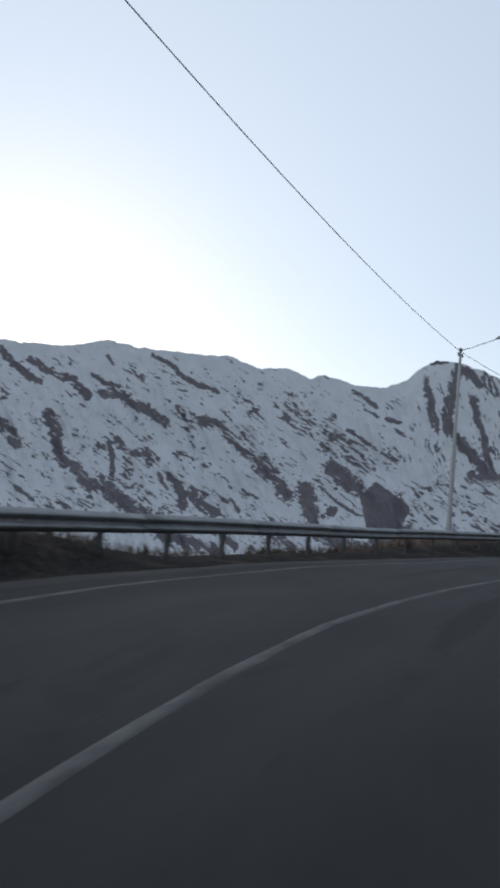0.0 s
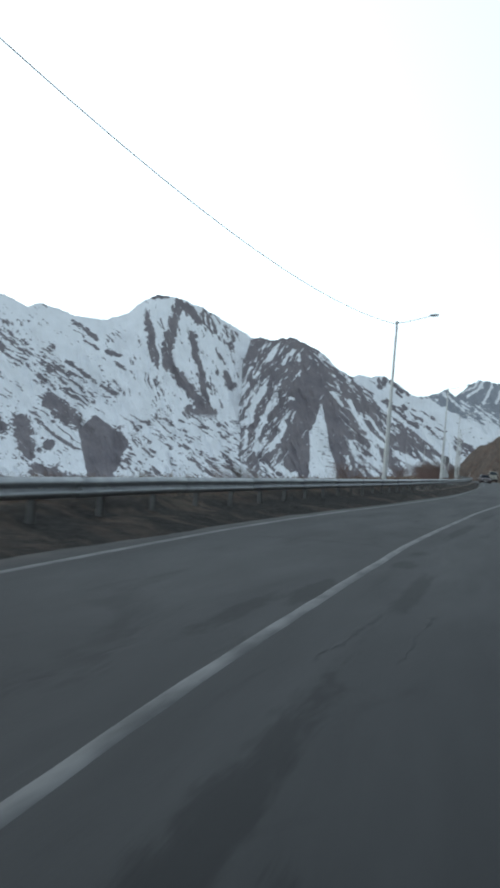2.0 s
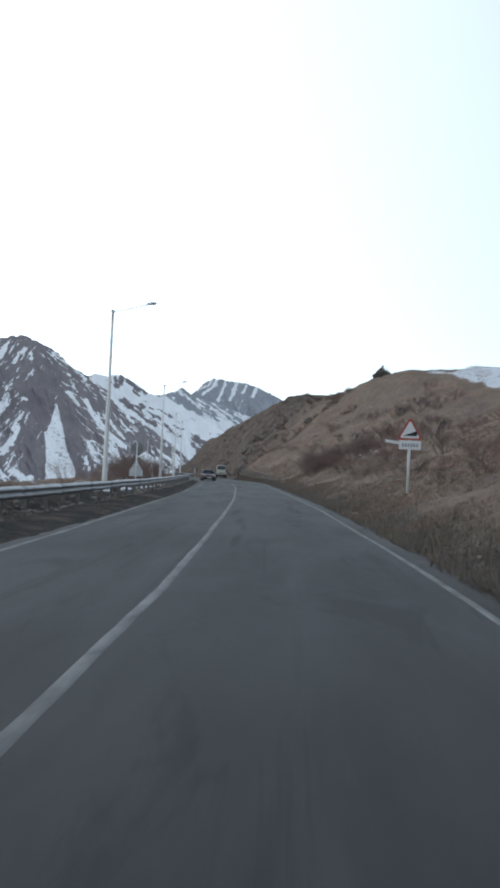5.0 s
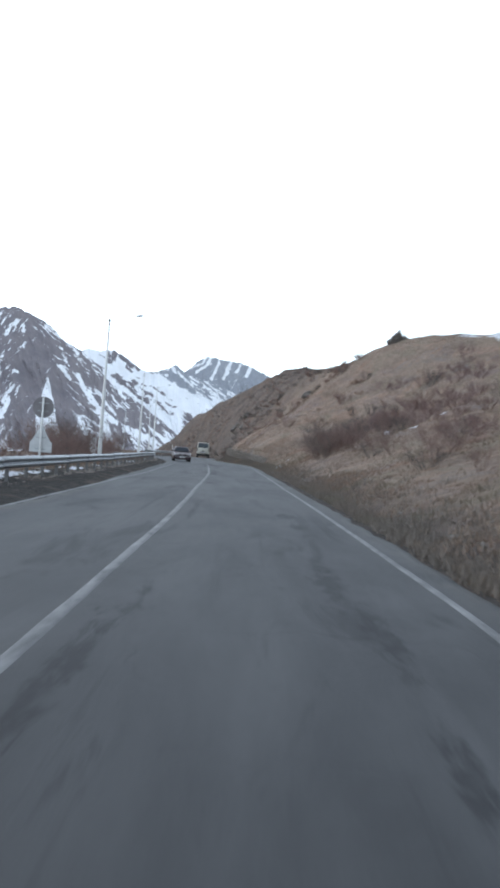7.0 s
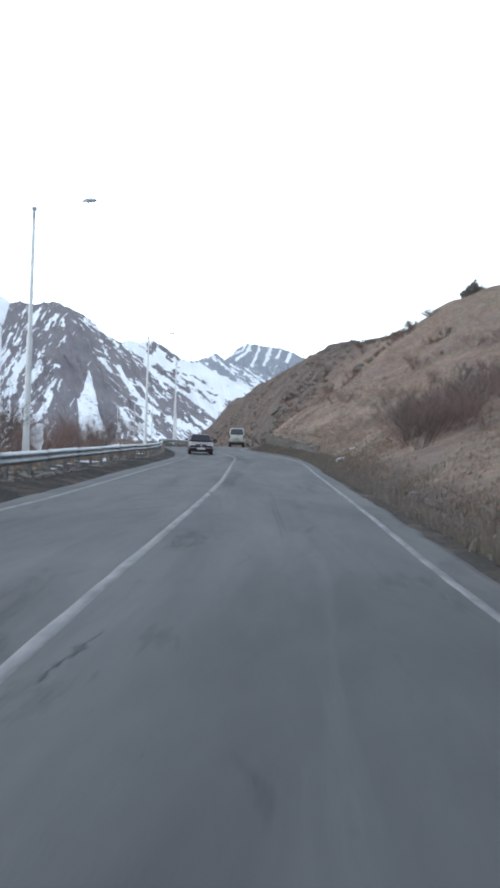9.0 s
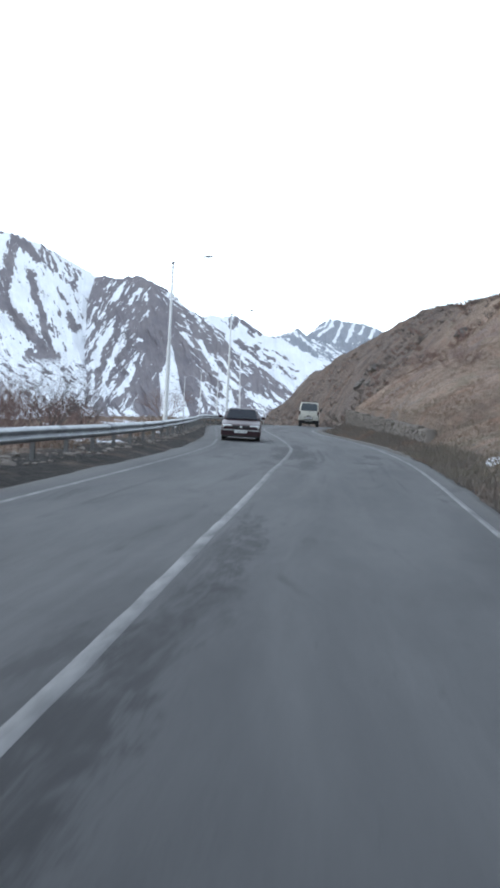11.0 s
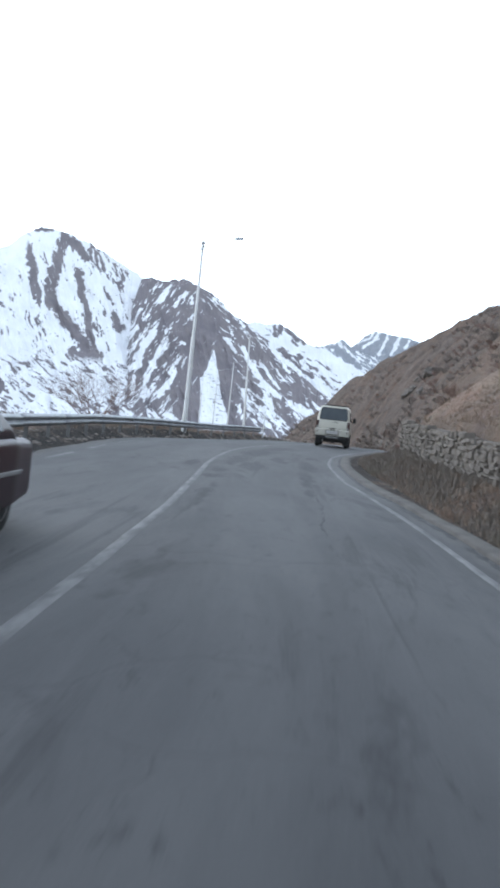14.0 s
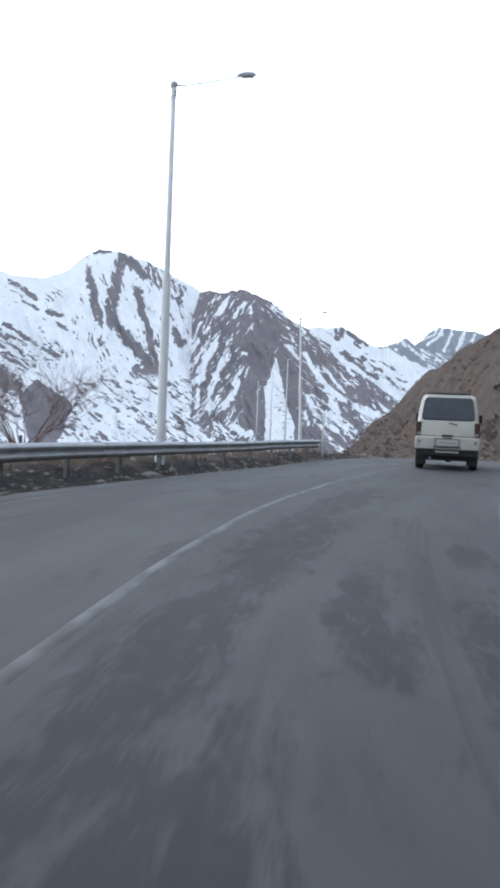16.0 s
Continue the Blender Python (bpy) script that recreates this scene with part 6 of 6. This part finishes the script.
far_scrub(900)
for s, off, z in ((336.6, 11.2, 1.9), (338, 12.0, 1.7), (335.5, 12.6, 1.5), (322, 10.6, 1.2), (327, 12.0, 1.3), (345, 13.5, 1.5), (352, 15.5, 1.4), (331, 15.0, 1.3)):
    shrub(s, off, 2, z, "dark bare bush at the foot of the far slope", "shrubs in the bend")
for k in range(26):
    shrub(rnd.uniform(250.5, 263), rnd.uniform(5.6, 10.5), rnd.choice((1, 3, 1, 0)), rnd.uniform(0.45, 0.9), "low rust-red shrub in the bend of the road", "shrubs in the bend")
for k in range(50):
    s, u = rnd.uniform(140, 262), rnd.random()
    shrub(s, float(np.interp(s, HILL_S, HILL_FOOT)) + 4 + 12 * u, rnd.randrange(4), rnd.uniform(0.5, 1.0), "small bare shrub in the dry hillside grass", "shrubs on the hillside")


def leafless_tree(x, y, z, top):
    h = top - z
    bm = bmesh.new()
    t = thing("tree", pose(x, y, z), "leafless grey tree beyond the guard rail", "tree")
    tube(bm, [(0, 0, -0.8), (0.05, 0.05, h * 0.25), (0.05, 0.10, h * 0.45)], [0.09, 0.07, 0.05], 8)
    part("trunk", bm, M_TWIG_GREY, t)
    crown = part("crown", twig_mesh("crown", 9, h * 0.60, 0.85, 18, M_TWIG, 5, 0.028), None, t)
    crown.location = (0.05, 0.10, h * 0.40)


def outcrop(s, off, size, seed):
    """A half-buried knuckle of broken rock."""
    bm = bmesh.new()
    bmesh.ops.create_icosphere(bm, subdivisions=3, radius=1)
    for v in bm.verts:
        p = v.co + Vector((seed * 7.3, seed * 3.1, 0))
        v.co *= 1 + 0.55 * noise.fractal(p * 1.3, 0.9, 2.0, 4) + 0.25 * (round(3 * noise.noise(p * 2.1)) / 3)
    bm.transform(Matrix.Diagonal((size * 1.5, size, size * 0.75, 1)))
    ob = part("rock_outcrop", bm, M_OUTCROP)
    ob.matrix_basis = Matrix.Translation(Vector(on_road(s, off, ground_z(s, off) - 0.25 * size))) @ pose(0, 0, 0, 0, 18, seed * 47)
    tagged(ob, "weathered grey rock breaking out of the hillside", "rock", "rocks on the hillside")


for k, (s, off, size) in enumerate(((336.6, 18.8, 1.0), (340, 17.2, 1.2), (297, 19.1, 0.9), (345, 20.7, 0.9), (331, 16, 0.7), (272, 14, 0.7), (286, 13, 0.8), (259, 12, 0.5))):
    outcrop(s, off, size, k + 1)


leafless_tree(51.0, 192.7, -1.6, 3.0)


def juniper(s, off, size):
    """A dense dark bush of many small upright sprays."""
    r_ = random.Random(8)
    bm = bmesh.new()
    for _ in range(2200):
        a, u = r_.uniform(0, 2 * math.pi), r_.random() ** 0.5
        top = (1 - 0.75 * u) * (0.8 + 0.4 * math.sin(2.3 * a))
        p = Vector((math.cos(a) * u * 0.95, math.sin(a) * u * 0.9, r_.uniform(-0.1, 1) * top * 1.25))
        d = Vector((math.cos(a) * u, math.sin(a) * u, 0.9)).normalized() * r_.uniform(0.16, 0.34)
        w = d.orthogonal().normalized() * 0.06
        w.rotate(Matrix.Rotation(r_.uniform(0, 3), 3, d))
        bm.faces.new([bm.verts.new(q) for q in (p - w, p + w, p + d)])
    bm.transform(Matrix.Diagonal((size, size, size, 1)))
    ob = part("bush", bm, M_JUNIPER)
    ob.matrix_basis = Matrix.Translation(Vector(on_road(s, off, ground_z(s, off) - 0.22 * size))) @ pose(0, 0, 0, 0, 0, 20)
    tagged(ob, "grey-green evergreen bush on the crest of the hill", "bush")


juniper(*nearest(89.2, 180.75), 1.65)


def plastic_bag(x, y, z):
    bm = bmesh.new()
    bmesh.ops.create_icosphere(bm, subdivisions=4, radius=1)
    for v in bm.verts:
        n = noise.fractal(v.co * 1.7, 0.8, 2.0, 4)
        v.co = Vector((v.co.x * 0.24, v.co.y * 0.17, v.co.z * 0.48)) * (1 + 0.45 * n)
        v.co.x += 0.1 * (v.co.z - 0.2) ** 2
    ob = part("plastic_sheet", bm, M_BAG)
    ob.matrix_basis = pose(x, y, z)
    tagged(ob, "crumpled white plastic sheet caught in a shrub", "litter")


plastic_bag(36.75, 133.4, 1.02)


def grass(name, n, seed, s0, s1, off_of, height, label, mat=None):
    """Dry blades as single triangles, five to a tuft."""
    g = np.random.RandomState(seed)
    s = g.uniform(s0, s1, n)
    off = off_of(g, n)
    keep = fractal(s * 0.25, off * 0.4, 3, 0.6, seed) + g.normal(0, 0.1, n) > 0.42
    s, off = s[keep], off[keep]
    z = ground_z(s, off) - 0.03
    base = on_road(s, off, z)
    blades = 5
    b = np.repeat(base, blades, 0) + g.normal(0, 0.07, (len(base) * blades, 3)) * (1, 1, 0)
    m = len(b)
    a = g.uniform(0, 2 * np.pi, m)
    h = np.repeat(g.uniform(0.45, 1.0, len(base)), blades) * g.uniform(0.6, 1.1, m) * height
    lean = g.normal(0, 0.35, (m, 2)) * h[:, None]
    side = np.stack([np.cos(a), np.sin(a), 0 * a], 1) * (0.012 + 0.03 * h)[:, None]
    tip = b + np.concatenate([lean, h[:, None]], 1)
    verts = np.stack([b - side, b + side, tip], 1).reshape(-1, 3)
    me = bpy.data.meshes.new(name)
    me.vertices.add(3 * m)
    me.vertices.foreach_set("co", verts.astype(np.float32).ravel())
    me.loops.add(3 * m)
    me.loops.foreach_set("vertex_index", np.arange(3 * m, dtype=np.int32))
    me.polygons.add(m)
    me.polygons.foreach_set("loop_start", np.arange(0, 3 * m, 3, dtype=np.int32))
    me.update(calc_edges=True)
    me.materials.append(mat or M_GRASS)
    tagged(new(name, me), label, "grass", kind="stuff")


grass("hillside_grass", 170000, 1, 95, 320, lambda g, n: 4.3 + 34 * g.random_sample(n) ** 1.9, 0.16, "dry straw-coloured grass tufts on the hillside")
grass("wall_foot_grass", 9000, 3, 210, 262, lambda g, n: g.uniform(4.25, 5.5, n), 0.26, "dead brown grass at the foot of the stone wall", M_DEADGRASS)
grass("ditch_grass", 12000, 8, 100, 212, lambda g, n: 4.15 + g.exponential(0.5, n), 0.24, "dead brown grass along the edge of the asphalt", M_DEADGRASS)
grass("verge_grass", 9000, 2, 60, 280, lambda g, n: -5.2 - g.exponential(1.8, n), 0.34, "dry grass around the guard rail posts")


# ---- rubble along the verges ----
def stones(name, n, seed, s0, s1, off_of, size, label, foot=0):
    g = np.random.RandomState(seed)
    ico = bmesh.new()
    bmesh.ops.create_icosphere(ico, subdivisions=1, radius=1)
    base = np.array([v.co[:] for v in ico.verts])
    tris = np.array([[v.index for v in f.verts] for f in ico.faces])
    ico.free()
    s = g.uniform(s0, s1, n)
    off = off_of(g, n) + foot * np.interp(s, HILL_S, HILL_FOOT)
    at = on_road(s, off, ground_z(s, off))
    r = size * g.exponential(0.6, n) + 0.02
    v = base[None] * (1 + g.normal(0, 0.18, (n, len(base), 1))) * r[:, None, None] * (1, 1, 0.65)
    v = v + at[:, None, :]
    me = bpy.data.meshes.new(name)
    me.from_pydata(v.reshape(-1, 3).tolist(), [], (tris[None] + (np.arange(n) * len(base))[:, None, None]).reshape(-1, 3).tolist())
    me.materials.append(M_STONE)
    tagged(new(name, me), label, "stones", kind="stuff")


stones("rubble", 2200, 4, 132, 285, lambda g, n: -4.3 - g.exponential(0.6, n), 0.045, "loose stones and clods under the guard rail")
stones("boulders", 2600, 6, 280, 420, lambda g, n: -0.4 + g.exponential(0.9, n), 0.17, "grey boulders and rubble along the foot of the far slope", 1)
stones("rubble", 900, 5, 100, 290, lambda g, n: 4.5 + g.exponential(0.8, n), 0.035, "loose stones at the foot of the hillside")


# ---- dry-stone retaining walls, stone by stone ----
def stone_mesh(seed):
    g = random.Random(seed)
    bm = bmesh.new()
    bmesh.ops.create_cube(bm, size=1)
    bmesh.ops.subdivide_edges(bm, edges=list(bm.edges), cuts=1, use_grid_fill=True)
    for v in bm.verts:
        k = v.co.length
        v.co = v.co * (0.62 / k * 0.30 + 0.70)
        v.co += Vector((g.uniform(-1, 1), g.uniform(-1, 1), g.uniform(-1, 1))) * 0.075
    me = bpy.data.meshes.new("stone")
    bm.to_mesh(me)
    bm.free()
    me.materials.append(M_STONE)
    return me


STONES = [stone_mesh(50 + k) for k in range(8)]


def stone_wall(s0, s1, h0, h1, label):
    off = 5.55
    n = int((s1 - s0) / 0.5)
    s = np.linspace(s0, s1, n)
    h = h0 + (h1 - h0) * (s - s0) / (s1 - s0) + 0.12 * (fractal(s * 0.8, s * 0, 3, 0.5, 61) - 0.5)
    cols = []
    for o, f in ((off - 0.085, -0.3), (off - 0.085, 0.97), (off + 0.45, 0.97), (off + 0.45, -0.3)):
        cols.append(on_road(s, o, np.where(f > 0, h * f, -0.3)))
    shell = np.stack(cols, 1)
    ends = shell[[0, -1]].copy()
    ends[:, :, 2] = -0.3
    shell = np.concatenate([ends[:1], shell, ends[1:]])
    me = grid_mesh("stone_wall", shell, n + 2, 4, M_MORTAR)
    wall = tagged(new("stone_wall", me), label, "stone wall", kind="structure")
    g = random.Random(int(s0))
    rest = bmesh.new()
    z, laid = 0.02, []
    while z < max(h0, h1):
        rh = g.uniform(0.06, 0.14)
        a = s0 + g.uniform(0, 0.3)
        while a < s1:
            w = g.uniform(0.10, 0.32)
            top = h0 + (h1 - h0) * (a - s0) / (s1 - s0)
            if z + rh * 0.6 < top:
                hh = rh * g.uniform(0.7, 1.25)
                p = on_road(a + w / 2, off + 0.0 + g.uniform(-0.05, 0.04), z + hh / 2)
                laid.append((a, g.randrange(8), Matrix.Translation(Vector(p)) @ pose(0, 0, 0, g.uniform(-10, 10), g.uniform(-8, 8), heading(a) + g.uniform(-7, 7))
                             @ Matrix.Diagonal((0.26, w * 1.02, hh * 1.02, 1))))
            a += w
        z += rh
    laid.sort(key=lambda r: r[0])
    for i, (a, k, m) in enumerate(laid):
        if i < 300:
            ob = new("stone", STONES[k])
            ob.parent = wall
            ob.matrix_basis = m
        else:
            n0 = len(rest.verts)
            rest.from_mesh(STONES[k])
            rest.verts.ensure_lookup_table()
            for v in rest.verts[n0:]:
                v.co = m @ v.co
    if len(rest.verts):
        tagged(part("stones", rest, M_STONE, wall), kind="stuff")
    else:
        rest.free()


stone_wall(219.5, 245.5, 0.95, 1.65, "rough grey dry-stone retaining wall below the hillside")
stone_wall(120.0, 133.5, 1.1, 0.95, "low grey stone wall at the foot of the hill")
